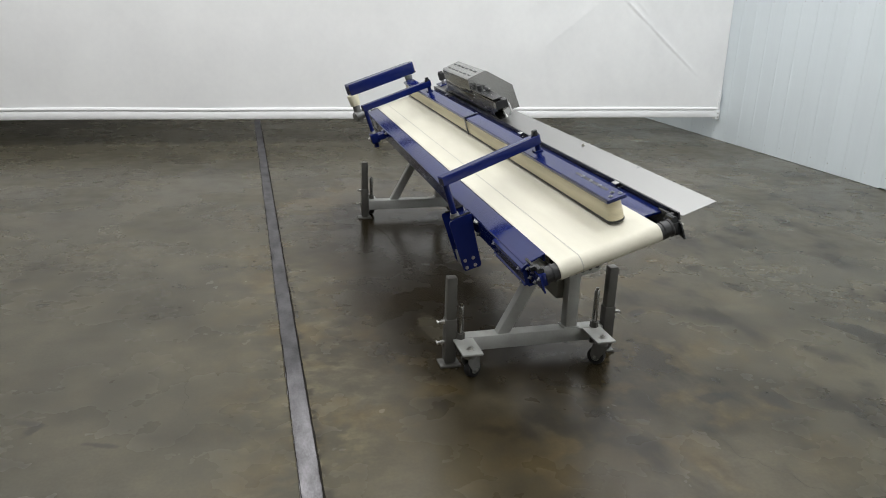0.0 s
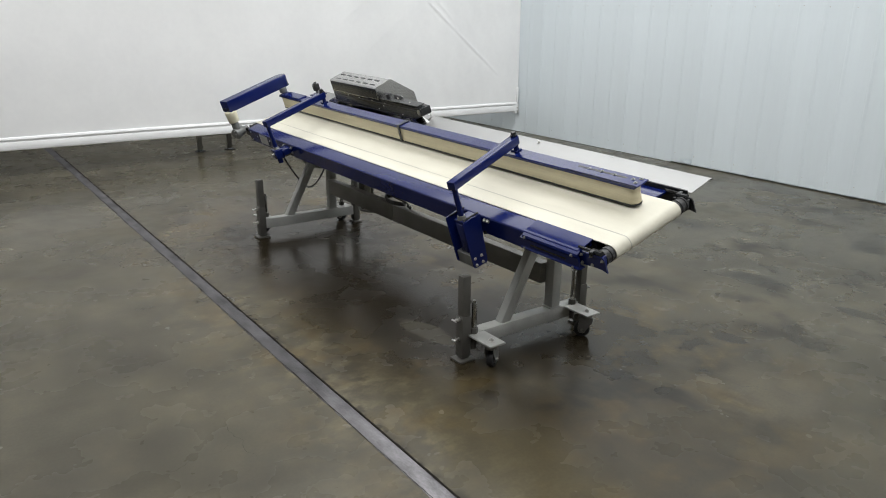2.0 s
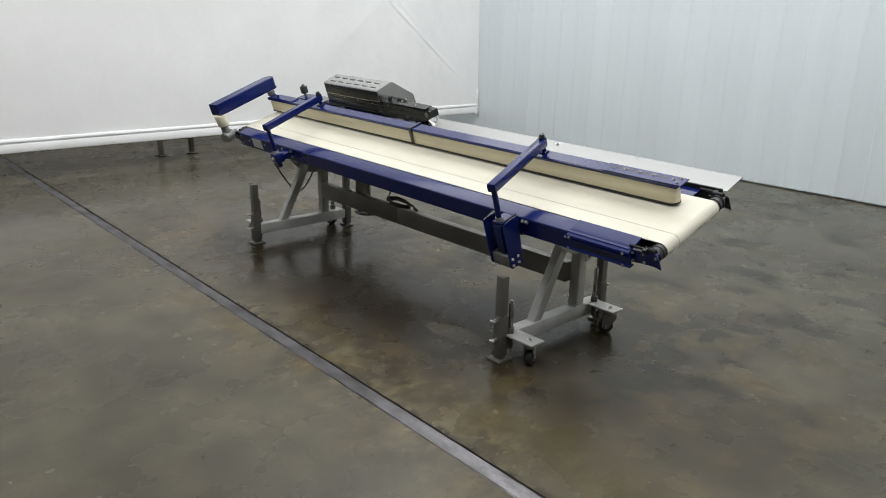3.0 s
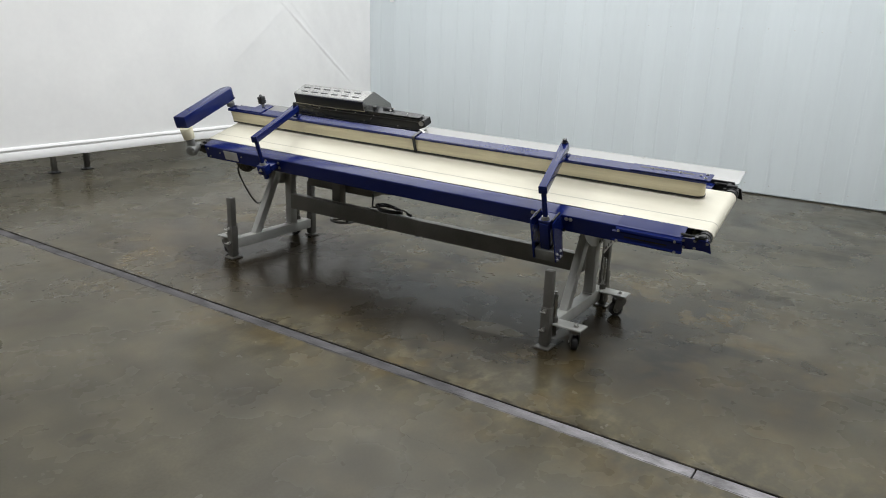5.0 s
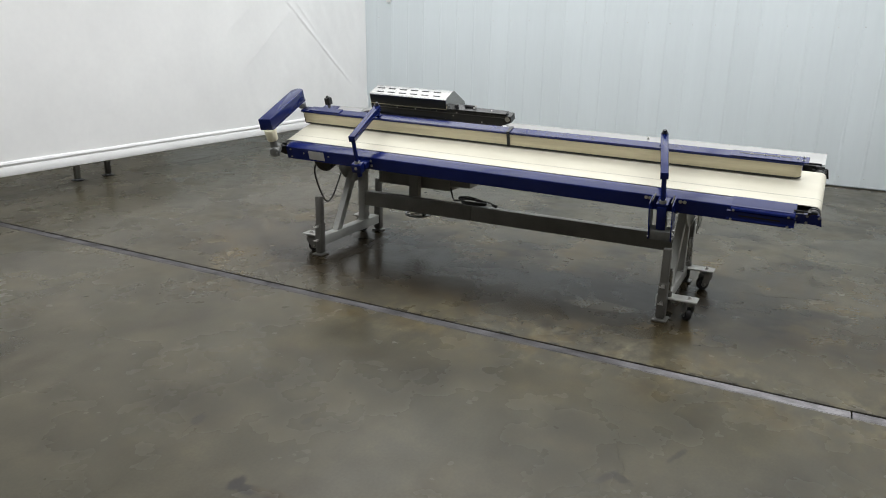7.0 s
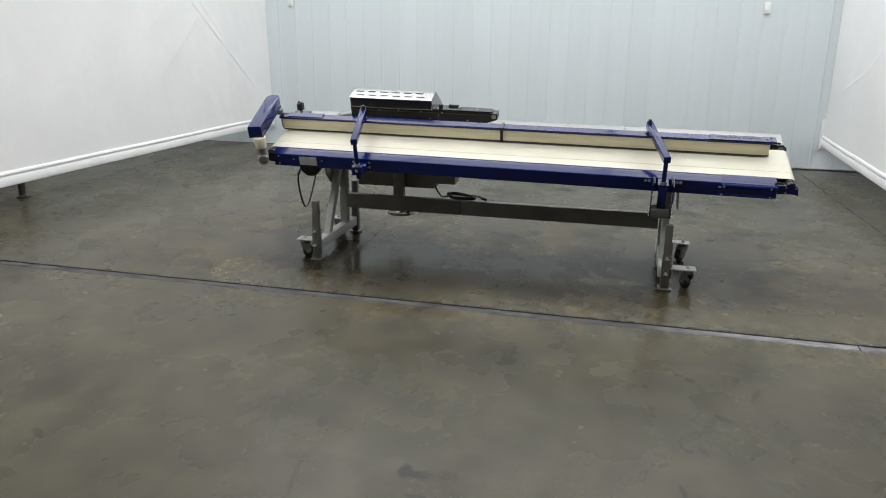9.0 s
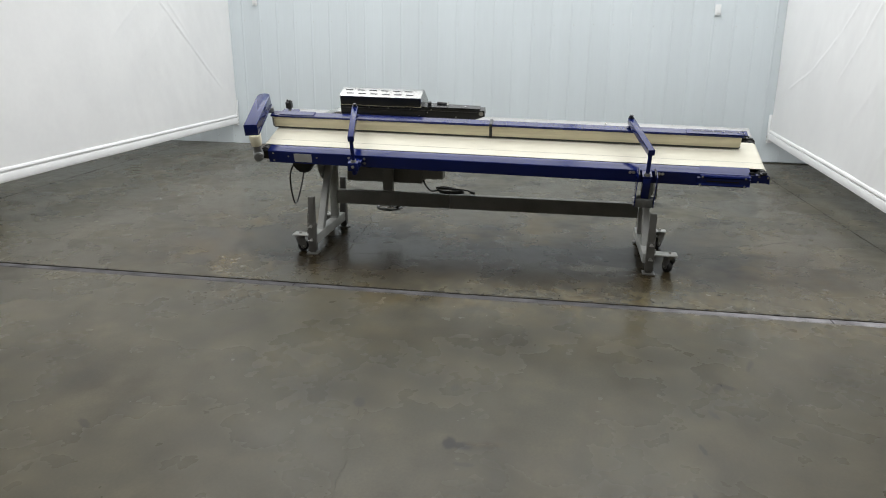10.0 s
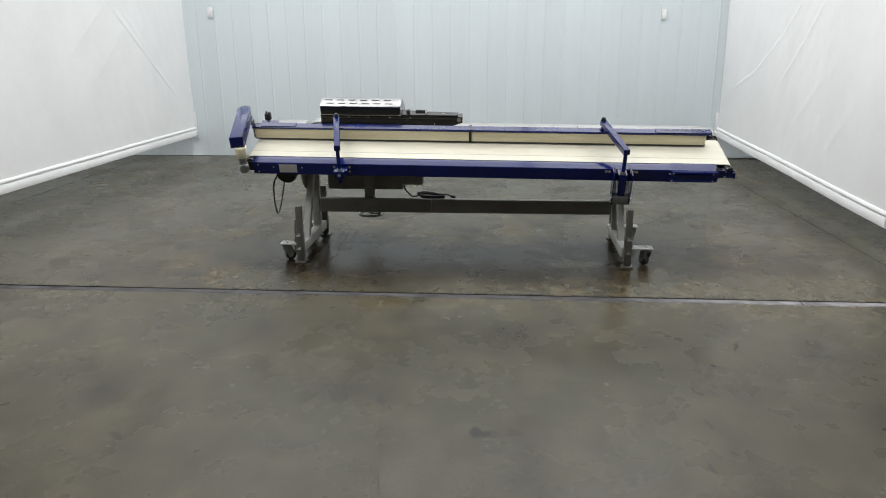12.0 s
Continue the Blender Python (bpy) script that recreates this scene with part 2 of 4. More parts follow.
BLACKM = mat("black_steel", (0.014, 0.015, 0.016), 0.25, vary=0.1, scale=3, rough_vary=0.0, specular=0.3)
STEEL = mat("stainless", (0.35, 0.35, 0.34), 0.25, 1.0, vary=0.07, scale=5, stretch=(1, 0.12, 1), rough_vary=0.0)
SHELF = mat("brushed_plate", (0.27, 0.27, 0.265), 0.36, 1.0, vary=0.05, scale=5, stretch=(1, 0.1, 1), rough_vary=0.02)
ZINC = mat("zinc_bolt", (0.56, 0.55, 0.53), 0.32, 1.0, vary=0.15, scale=40)
GREY = mat("grey_paint", (0.36, 0.365, 0.345), 0.42, vary=0.13, scale=8, bump=0.04, bump_scale=90, tint=(0.34, 0.34, 0.32))
FORK = mat("dull_zinc", (0.26, 0.26, 0.25), 0.42, 0.7, vary=0.2, scale=20)
GREYD = mat("grey_post_paint", (0.074, 0.071, 0.063), 0.40, vary=0.18, scale=10, bump=0.05, bump_scale=90, rough_vary=0.12)
BEAM = mat("grey_beam_paint", (0.175, 0.170, 0.150), 0.42, vary=0.14, scale=6, bump=0.04, bump_scale=90, tint=(0.155, 0.15, 0.13))
MOTOR = mat("cast_grey", (0.20, 0.205, 0.20), 0.45, 0.5, vary=0.2, scale=18, bump=0.06)
CREAM = mat("gearbox_cream", (0.70, 0.66, 0.50), 0.4, vary=0.06, scale=10)
LABEL = mat("label_plate", (0.42, 0.42, 0.42), 0.4, 0.3, vary=0.12, scale=20)
PLASTIC = mat("white_plastic", (0.78, 0.79, 0.79), 0.4, vary=0.03, scale=10)

# ---------------------------------------------------------------- mesh helpers
BASE = Vector((1.45, 4.3, 0.0))
BED = Matrix.Translation((1.217, 2.47, 0.765)) @ Matrix.Rotation(radians(-18), 4, "Y") @ Matrix.Rotation(radians(0.8), 4, "X")
FLAT = Matrix.Identity(4)


def link(name, bm, material, smooth=True):
    """A mesh object with its origin in the middle of its shape."""
    bmesh.ops.recalc_face_normals(bm, faces=bm.faces)
    lo = Vector([min(v.co[i] for v in bm.verts) for i in range(3)])
    hi = Vector([max(v.co[i] for v in bm.verts) for i in range(3)])
    mid = (lo + hi) / 2
    bmesh.ops.translate(bm, verts=bm.verts, vec=-mid)
    me = bpy.data.meshes.new(name)
    bm.to_mesh(me)
    bm.free()
    me.materials.append(material)
    if smooth:
        me.shade_smooth()
        me.set_sharp_from_angle(angle=radians(32))
    ob = new(name, me)
    ob.location = mid
    return ob


ORIGIN = {}


def part(name, bm, material, parent, label=""):
    ob = link(name, bm, material)
    ORIGIN[ob.name] = ob.location.copy()
    ob.parent = parent
    ob.location = ob.location - ORIGIN[parent.name]
    return tagged(ob, label)


def thing(name, place, label, category, group=""):
    ob = new(name)
    ob.location = place
    ob.empty_display_size = 0.1
    ORIGIN[ob.name] = Vector(place)
    return tagged(ob, label, category, group)


def bm_new():
    return bmesh.new()


def apply(bm, verts, m):
    bmesh.ops.transform(bm, matrix=m, verts=verts)


def add_box(bm, lo, hi, m=FLAT, bevel=0.0, seg=2):
    r = bmesh.ops.create_cube(bm, size=1.0)
    vs = r["verts"]
    lo, hi = Vector(lo), Vector(hi)
    for v in vs:
        v.co = Vector([(lo[i] + hi[i]) / 2 + v.co[i] * (hi[i] - lo[i]) for i in range(3)])
    if bevel:
        es = list({e for v in vs for e in v.link_edges})
        out = bmesh.ops.bevel(bm, geom=es, offset=bevel, segments=seg, affect="EDGES", profile=0.5)
        vs = list({v for f in out["faces"] for v in f.verts} | {v for v in vs if v.is_valid})
    apply(bm, vs, m)
    return vs


def add_cyl(bm, p0, p1, r, seg=16, m=FLAT, r2=None, bevel=0.0):
    p0, p1 = Vector(p0), Vector(p1)
    d = p1 - p0
    out = bmesh.ops.create_cone(bm, cap_ends=True, segments=seg, radius1=r, radius2=r if r2 is None else r2, depth=d.length)
    vs = out["verts"]
    if bevel:
        es = [e for e in {e for v in vs for e in v.link_edges} if any(len(f.verts) > 4 for f in e.link_faces)]
        o = bmesh.ops.bevel(bm, geom=es, offset=bevel, segments=2, affect="EDGES", profile=0.5)
        vs = list({v for f in o["faces"] for v in f.verts} | {v for v in vs if v.is_valid})
    apply(bm, vs, m @ Matrix.Translation((p0 + p1) / 2) @ d.to_track_quat("Z", "Y").to_matrix().to_4x4())
    return vs


def add_prism(bm, poly, a, b, axis=1, m=FLAT):
    """A polygon given in the two other axes, drawn out along one axis from a to b."""
    rings = []
    for c in (a, b):
        ring = []
        for p in poly:
            q = list(p)
            q.insert(axis, c)
            ring.append(bm.verts.new(m @ Vector(q)))
        rings.append(ring)
    k = len(poly)
    bm.faces.new(rings[0])
    bm.faces.new(rings[1][::-1])
    for i in range(k):
        bm.faces.new((rings[0][i], rings[1][i], rings[1][(i + 1) % k], rings[0][(i + 1) % k]))
    return rings[0] + rings[1]


def smooth_line(points, steps=8):
    pts = [Vector(p) for p in points]
    pts = [2 * pts[0] - pts[1], *pts, 2 * pts[-1] - pts[-2]]
    out = []
    for i in range(1, len(pts) - 2):
        a, b, c, d = pts[i - 1:i + 3]
        for s in range(steps):
            t = s / steps
            out.append(0.5 * (2 * b + (c - a) * t + (2 * a - 5 * b + 4 * c - d) * t * t + (3 * b - 3 * c + d - a) * t ** 3))
    return out + [pts[-2]]


def add_tube(bm, points, r, seg=8, m=FLAT, steps=8):
    line = smooth_line(points, steps)
    rings = []
    side = None
    for i, p in enumerate(line):
        d = (line[min(i + 1, len(line) - 1)] - line[max(i - 1, 0)]).normalized()
        side = d.orthogonal() if side is None else side - d * side.dot(d)
        side.normalize()
        up = d.cross(side)
        rings.append([bm.verts.new(m @ (p + r * (math.cos(a) * side + math.sin(a) * up))) for a in [2 * math.pi * k / seg for k in range(seg)]])
    for a, b in zip(rings, rings[1:]):
        for k in range(seg):
            bm.faces.new((a[k], a[(k + 1) % seg], b[(k + 1) % seg], b[k]))
    bm.faces.new(rings[0][::-1])
    bm.faces.new(rings[-1])


def add_bolt(bm, p, way, r=0.009, h=0.008, m=FLAT, washer=True):
    p, way = Vector(p), Vector(way).normalized()
    if washer:
        add_cyl(bm, p, p + way * 0.002, r * 1.55, 14, m)
    add_cyl(bm, p + way * 0.002, p + way * h, r, 6, m)
    add_cyl(bm, p + way * h, p + way * (h + 0.004), r * 0.55, 10, m)


def add_capsule(bm, a, b, width, w0, w1, m=FLAT, seg=12, round_a=True, round_b=True, bevel=0.004):
    """A flat bar from a to b, with round or square ends, between two heights."""
    a, b = Vector((a[0], a[1])), Vector((b[0], b[1]))
    d = (b - a).normalized()
    nrm = Vector((-d.y, d.x))
    h = width / 2
    poly = []
    if round_b:
        for k in range(seg + 1):
            t = math.pi * (0.5 - k / seg)
            poly.append(b + d * h * math.cos(t) + nrm * h * math.sin(t))
    else:
        poly += [b + nrm * h, b - nrm * h]
    if round_a:
        for k in range(seg + 1):
            t = math.pi * (0.5 - k / seg)
            poly.append(a - d * h * math.cos(t) - nrm * h * math.sin(t))
    else:
        poly += [a - nrm * h, a + nrm * h]
    vs = add_prism(bm, [(p.x, p.y) for p in poly], w0, w1, 2)
    if bevel:
        es = [e for e in {e for v in vs for e in v.link_edges} if any(len(f.verts) > 4 for f in e.link_faces)]
        o = bmesh.ops.bevel(bm, geom=es, offset=bevel, segments=2, affect="EDGES", profile=0.5)
        vs = list({v for f in o["faces"] for v in f.verts} | {v for v in vs if v.is_valid})
    apply(bm, vs, m)


def one(fn, *args, **kw):
    bm = bmesh.new()
    fn(bm, *args, **kw)
    return bm


def parts(name, items, material, parent, label=""):
    """Like pieces, each a mesh of its own: items are (function, arguments...)."""
    return [part(name, one(fn, *args), material, parent, label) for fn, *args in items]


def bolts(parent, spots, way, r, h, m=FLAT, washer=True, material=None, name="bolt"):
    return parts(name, [(add_bolt, p, way, r, h, m, washer) for p in spots], material or ZINC, parent)


# ---------------------------------------------------------------- floor
def structure(name, bm, material, label, category=""):
    return tagged(link(name, bm, material), label, category or name.split("_")[0], kind="structure")


def jag(y, seed, amp):
    return amp * (noise.noise(Vector((y * 2.3, seed, 0))) + 0.6 * noise.noise(Vector((y * 9.0, seed, 4))) + 0.4 * noise.noise(Vector((y * 31.0, seed, 9))))


def slab(bm, edge, far, y0, y1, step, top=0.0):
    """Half of the floor, from an uneven edge along the joint to a far side."""
    k = int((y1 - y0) / step)
    rows = []
    for i in range(k + 1):
        y = y0 + (y1 - y0) * i / k
        e = edge(y)
        rows.append([bm.verts.new((e, y, top - 0.05)), bm.verts.new((e, y, top - 0.003)), bm.verts.new((e + math.copysign(0.004, far), y, top)), bm.verts.new((far, y, top))])
    for a, b in zip(rows, rows[1:]):
        for j in range(3):
            bm.faces.new((a[j], a[j + 1], b[j + 1], b[j]))


bm = bm_new()
slab(bm, lambda y: 0.275 + jag(y, 1, 0.013), -10.0, -8.0, 13.2, 0.03)
slab(bm, lambda y: 0.3575 + jag(y, 5, 0.006), 6.6, -8.0, 13.2, 0.03)
floor = structure("floor", bm, FLOOR, "worn sealed grey-brown concrete floor with stains", "floor")

bm = bm_new()
for y0, y1 in ((-8.0, 2.17), (2.178, 5.62), (5.624, 13.2)):
    add_box(bm, (0.255, y0, -0.06), (0.353, y1, -0.0035))
bm2 = bm_new()
add_box(bm2, (0.22, -8.0, -0.10), (0.42, 13.2, -0.062))
# grime packed along both edges of the filler
for x0, width, height, seed in ((0.3565, 0.0095, 0.0012, 3.0), (0.2765, 0.0045, 0.0010, 11.0)):
    rim = []
    for i in range(1060):
        y = -2.4 + i * 0.0115
        h = width * (0.45 + 1.1 * abs(noise.noise(Vector((y * 5.0, seed, 0)))) + 0.9 * abs(noise.noise(Vector((y * 29.0, seed, 2))))) / 2
        mid = x0 + jag(y, seed, 0.0035)
        rim.append((bm2.verts.new((mid - h, y, height)), bm2.verts.new((mid + h, y, height))))
    for p, q in zip(rim, rim[1:]):
        bm2.faces.new((p[0], p[1], q[1], q[0]))
ob = structure("floor_joint", bm, FILLER, "grey filled expansion joint running across the concrete floor", "floor joint")
ob = structure("floor_joint_gap", bm2, GAP, "dark open gap beside the floor joint filler", "floor joint")


def add_ribbon(bm, points, width, z=0.0022, wob=0.012, step=0.02, seed=0):
    """A thin uneven line that lies on the floor."""
    pts = [Vector((p[0], p[1], 0)) for p in points]
    line = []
    for a, b in zip(pts, pts[1:]):
        k = max(2, int((b - a).length / step))
        line += [a.lerp(b, i / k) for i in range(k)]
    line.append(pts[-1])
    prev = None
    for i, p in enumerate(line):
        d = (line[min(i + 1, len(line) - 1)] - line[max(i - 1, 0)]).normalized()
        s = Vector((-d.y, d.x, 0))
        off = wob * (noise.noise(Vector((i * 0.13, seed, 1))) + 0.5 * noise.noise(Vector((i * 0.41, seed, 7))))
        fade = min(1.0, 0.25 + 4 * min(i, len(line) - 1 - i) / len(line))
        h = width * fade * (0.55 + 0.6 * abs(noise.noise(Vector((i * 0.3, seed, 3)))) * 2) / 2
        q = p + s * off
        cur = [bm.verts.new((q + s * h).to_tuple()[:2] + (z,)), bm.verts.new((q - s * h).to_tuple()[:2] + (z,))]
        if prev:
            bm.faces.new((prev[0], prev[1], cur[1], cur[0]))
        prev = cur


bm = bm_new()
for i, (pts, wd) in enumerate([
    ([(0.37, 5.57), (0.64, 5.58), (0.94, 5.545), (1.2, 5.49), (1.4, 5.505), (1.56, 5.52), (1.98, 5.53), (2.1, 5.55), (2.42, 5.66)], 0.0045),
    ([(0.98, 5.53), (1.12, 5.34), (1.13, 4.8), (1.2, 4.45)], 0.0022),
    ([(1.82, 2.83), (1.86, 2.54), (1.97, 2.25), (2.2, 1.8)], 0.003),
    ([(-1.12, 4.74), (-1.28, 4.71), (-1.59, 4.67), (-1.95, 4.62), (-2.05, 4.6)], 0.0017),
    ([(-0.20, 3.11), (-0.46, 3.07), (-0.70, 2.98), (-0.84, 2.87), (-1.0, 2.78), (-1.08, 2.7)], 0.0017),
    ([(-0.17, 3.58), (-0.15, 3.19), (-0.13, 2.97)], 0.0015),
    ([(-0.76, 5.33), (-1.07, 5.1)], 0.0014),
]):
    add_ribbon(bm, pts, wd, z=0.0012, seed=i * 3.7, wob=0.03, step=0.012)
cracks = tagged(link("floor_cracks", bm, CRACK, False), "thin dark wandering cracks in the concrete floor", "cracks", kind="stuff")

bm = bm_new()
add_ribbon(bm, [(0.4, 1.20), (2.3, 1.27), (4.4, 1.36), (6.2, 1.42)], 0.007, wob=0.004, seed=40)
add_ribbon(bm, [(0.4, 9.40), (6.2, 9.44)], 0.007, wob=0.006, seed=44)
ob = tagged(link("floor_saw_cut", bm, CRACK, False), "straight dark saw cuts in the concrete floor beneath the curtains", "floor joint", kind="structure")

# ---------------------------------------------------------------- walls of the bay
bm = bm_new()
add_box(bm, (6.285, -8.0, -0.05), (6.6, 13.2, 5.2))
wall_east = structure("wall_east", bm, PANEL, "pale blue-grey ribbed metal panel wall", "wall")
ORIGIN[wall_east.name] = wall_east.location.copy()

bm = bm_new()
add_box(bm, (-10.0, -8.3, -0.05), (6.6, -8.0, 5.2))
structure("wall_south", bm, PLASTER, "plain painted hall wall", "wall")
bm = bm_new()
add_box(bm, (-10.3, -8.3, -0.05), (-10.0, 13.5, 5.2))
structure("wall_west", bm, PLASTER, "plain painted hall wall", "wall")
bm = bm_new()
add_box(bm, (-10.0, 13.2, -0.05), (6.6, 13.5, 5.2))
structure("wall_north", bm, DARKWALL, "dim hall wall behind the white curtain", "wall")
bm = bm_new()
add_box(bm, (-10.3, -8.3, 5.2), (6.6, 13.5, 5.4))
structure("ceiling", bm, CEIL, "white painted hall ceiling", "ceiling")


def curtain(name, a, b, z_bottom, z_top, creases, label, face, slack):
    """A hanging vinyl sheet from a to b in plan, with billows, creases and thickness. face: the side that the room sees."""
    bm = bm_new()
    a, b = Vector(a), Vector(b)
    d = (b - a).normalized()
    nrm = Vector((-d.y, d.x)) * face
    length = (b - a).length
    xs = [0.0]
    while xs[-1] < length - 1e-6:
        near = any(min(c[0][0], c[1][0]) - 0.5 < xs[-1] < max(c[0][0], c[1][0]) + 0.4 for c in creases if c[3] < 0.05)
        xs.append(min(length, xs[-1] + (0.014 if near else 0.05)))
    rows = []
    for x in xs:
        s = x / length
        row = []
        zb = 0.012 + z_bottom[0] + (z_bottom[1] - z_bottom[0]) * s
        for j in range(171):
            z = zb + (2.35 - zb) * j / 150 if j <= 150 else 2.35 + (z_top - 2.35) * (j - 150) / 20
            off = 0.030 * noise.noise(Vector((x * 0.55, z * 0.45, 3.1 * face))) + 0.008 * noise.noise(Vector((x * 1.7, z * 1.3, 8.0)))
            off += 0.0020 * noise.noise(Vector((x * 6.0 + z * 3.0, z * 4.0 - x, 5.0)))
            ripple = 0.0
            for (x0, z0), (x1, z1), depth, wide in creases:
                e = Vector((x1 - x0, z1 - z0))
                p = Vector((x - x0, z - z0))
                t = max(0.0, min(1.0, p.dot(e) / e.length_squared))
                dist = (p - e * t).length
                ripple = max(ripple, math.exp(-(dist / 0.45) ** 2))
                if dist > 6 * wide:
                    continue
                dist = abs(dist + 0.012 * noise.noise(Vector((t * 7, x0, 0))))
                fade = min(1.0, 6 * min(t, 1 - t) + 0.15)
                side = 1 if e.x * p.y - e.y * p.x > 0 else -1
                off += depth * fade * (math.exp(-(dist / wide) ** 2) + side * 0.35 * math.exp(-(dist / (wide * 4)) ** 2))
            off += 0.007 * slack * ripple * (abs(noise.noise(Vector((x * 3.1 + z * 1.5, z * 2.6 - x * 1.2, 2.0)))) + 0.6 * abs(noise.noise(Vector((x * 7.0 - z * 3, z * 6.0 + x, 6.0)))))
            q = a + d * x + nrm * off
            row.append(bm.verts.new((q.x, q.y, z)))
        rows.append(row)
    for r0, r1 in zip(rows, rows[1:]):
        for j in range(170):
            bm.faces.new((r0[j], r1[j], r1[j + 1], r0[j + 1]))
    ob = tagged(link(name, bm, CURTAIN), label, "curtain")
    mod = ob.modifiers.new("thickness", "SOLIDIFY")
    mod.thickness, mod.offset = 0.004, 0.0
    ORIGIN[ob.name] = ob.location.copy()
    # bottom hem: a folded band over a pipe
    hem = bm_new()
    prof = [(0.012, 0.012), (0.017, 0.03), (0.015, 0.088), (0.012, 0.094), (0.001, 0.096), (0.001, 0.104), (0.013, 0.106), (0.017, 0.118), (0.012, 0.134), (0.004, 0.140), (-0.010, 0.140), (-0.016, 0.05), (-0.012, 0.012), (0.0, 0.006)]
    rings = []
    m = 60
    for i in range(m + 1):
        s = i / m
        zb = z_bottom[0] + (z_bottom[1] - z_bottom[0]) * s
        q = a + d * (s * length) + nrm * (0.030 * noise.noise(Vector((s * length * 0.55, zb * 0.45, 3.1 * face))) + 0.004)
        sag = 0.006 * noise.noise(Vector((s * length * 0.8, 2.0, face)))
        rings.append([hem.verts.new((q.x + nrm.x * u, q.y + nrm.y * u, zb + sag + w)) for u, w in prof])
    k = len(prof)
    for r0, r1 in zip(rings, rings[1:]):
        for j in range(k):
            hem.faces.new((r0[j], r0[(j + 1) % k], r1[(j + 1) % k], r1[j]))
    hem.faces.new(rings[0])
    hem.faces.new(rings[-1][::-1])
    part("hem", hem, HEM, ob, "thick white folded hem")
    return ob


north_curtain = curtain("curtain", (-9.5, 9.30), (6.235, 8.71), (0.28, 0.290), 4.6, [
    ((13.83, 2.08), (15.38, 0.82), 0.008, 0.009), ((13.3, 2.9), (13.85, 2.12), 0.012, 0.03), ((13.95, 2.15), (14.6, 1.55), 0.003, 0.012),
    ((12.9, 1.5), (13.9, 2.2), 0.003, 0.05), ((13.2, 1.1), (14.2, 1.9), 0.003, 0.06), ((12.6, 1.9), (13.4, 2.6), 0.004, 0.07),
    ((6.0, 0.9), (7.3, 1.8), 0.010, 0.15), ((5.0, 1.0), (6.2, 1.9), 0.009, 0.2),
], "white vinyl dividing curtain with diagonal crease, clear of the floor", -1, 0.35)
south_curtain = curtain("curtain", (1.55, 1.08), (6.19, 1.16), (0.19, 0.31), 4.6, [
    ((4.09, 1.02), (3.35, 1.27), 0.007, 0.010), ((3.35, 1.27), (2.61, 1.69), 0.005, 0.012), ((2.61, 1.69), (2.19, 2.03), 0.005, 0.016),
    ((2.57, 1.17), (2.02, 1.66), 0.005, 0.016), ((2.02, 1.66), (1.67, 2.01), 0.006, 0.014), ((2.1, 0.8), (1.5, 1.3), 0.003, 0.04), ((1.3, 0.6), (0.7, 1.2), 0.004, 0.05),
], "white vinyl side curtain with slack creases, hung clear of the floor", 1, 0.5)


def clamp(parent, x, y, z, face):
    bm = bm_new()
    add_box(bm, (x - 0.035, y - 0.03, z - 0.03), (x + 0.03, y + 0.03, z + 0.10), bevel=0.006)
    add_box(bm, (x - 0.012, y - 0.035, z + 0.10), (x + 0.012, y + 0.035, z + 0.34), bevel=0.004)
    ob = part("end_clamp", bm, PLASTIC, parent, "white bolted end clamp")
    bolts(ob, [(x, y + 0.03 * face, z + k) for k in (0.0, 0.05)], (0, face, 0), 0.008, 0.008)


clamp(north_curtain, 6.215, 8.71, 0.30, -1)
clamp(south_curtain, 6.20, 1.16, 0.31, 1)


def outlet_cover(y, z):
    ob = thing("outlet_cover", (6.25, y, z - 0.07), "small white outlet cover fixed to the panel wall", "outlet cover", "wall covers")
    part("plate", one(add_box, (6.225, y - 0.036, z - 0.068), (6.2455, y + 0.036, z + 0.068), bevel=0.005), PLASTIC, ob)
    part("lid", one(add_box, (6.219, y - 0.020, z - 0.042), (6.226, y + 0.020, z + 0.042), bevel=0.003), PLASTIC, ob)


outlet_cover(1.993, 1.965)
outlet_cover(8.324, 2.045)


def machine_base(x0, y0, x1, y1):
    ob = thing("machine_base", (x0, y0, 0), "grey steel machine legs and rail behind the curtain hem", "machine base")
    for x, y, paint in ((x0, y0, BEAM), (x1, y1, GREYD)):
        bm = bm_new()
        add_cyl(bm, (x, y, 0.0), (x, y, 0.010), 0.066, 24, bevel=0.003)
        add_cyl(bm, (x, y, 0.010), (x, y, 0.022), 0.040, 20, r2=0.026)
        part("foot_pad", bm, BLACKM, ob, "round dark levelling foot")
        part("post", one(add_box, (x - 0.027, y - 0.022, 0.022), (x + 0.027, y + 0.022, 0.9), bevel=0.004), paint, ob)
    m = Matrix.Translation((x0, y0, 0.0)) @ Matrix.Rotation(math.atan2(y1 - y0, x1 - x0), 4, "Z")
    part("rail", one(add_box, (0.029, -0.018, 0.185), (math.hypot(x1 - x0, y1 - y0) - 0.029, 0.018, 0.225), m, 0.003), BEAM, ob)


machine_base(1.81, 9.50, 2.17, 9.47)

# ---------------------------------------------------------------- belt conveyor
conveyor = thing("belt_conveyor", BASE, "tilted belt conveyor with ivory belt, blue rails and grey wheeled stand", "conveyor")
WIDTH, NEAR, FAR, RAD = 0.412, 0.0, 3.655, 0.036


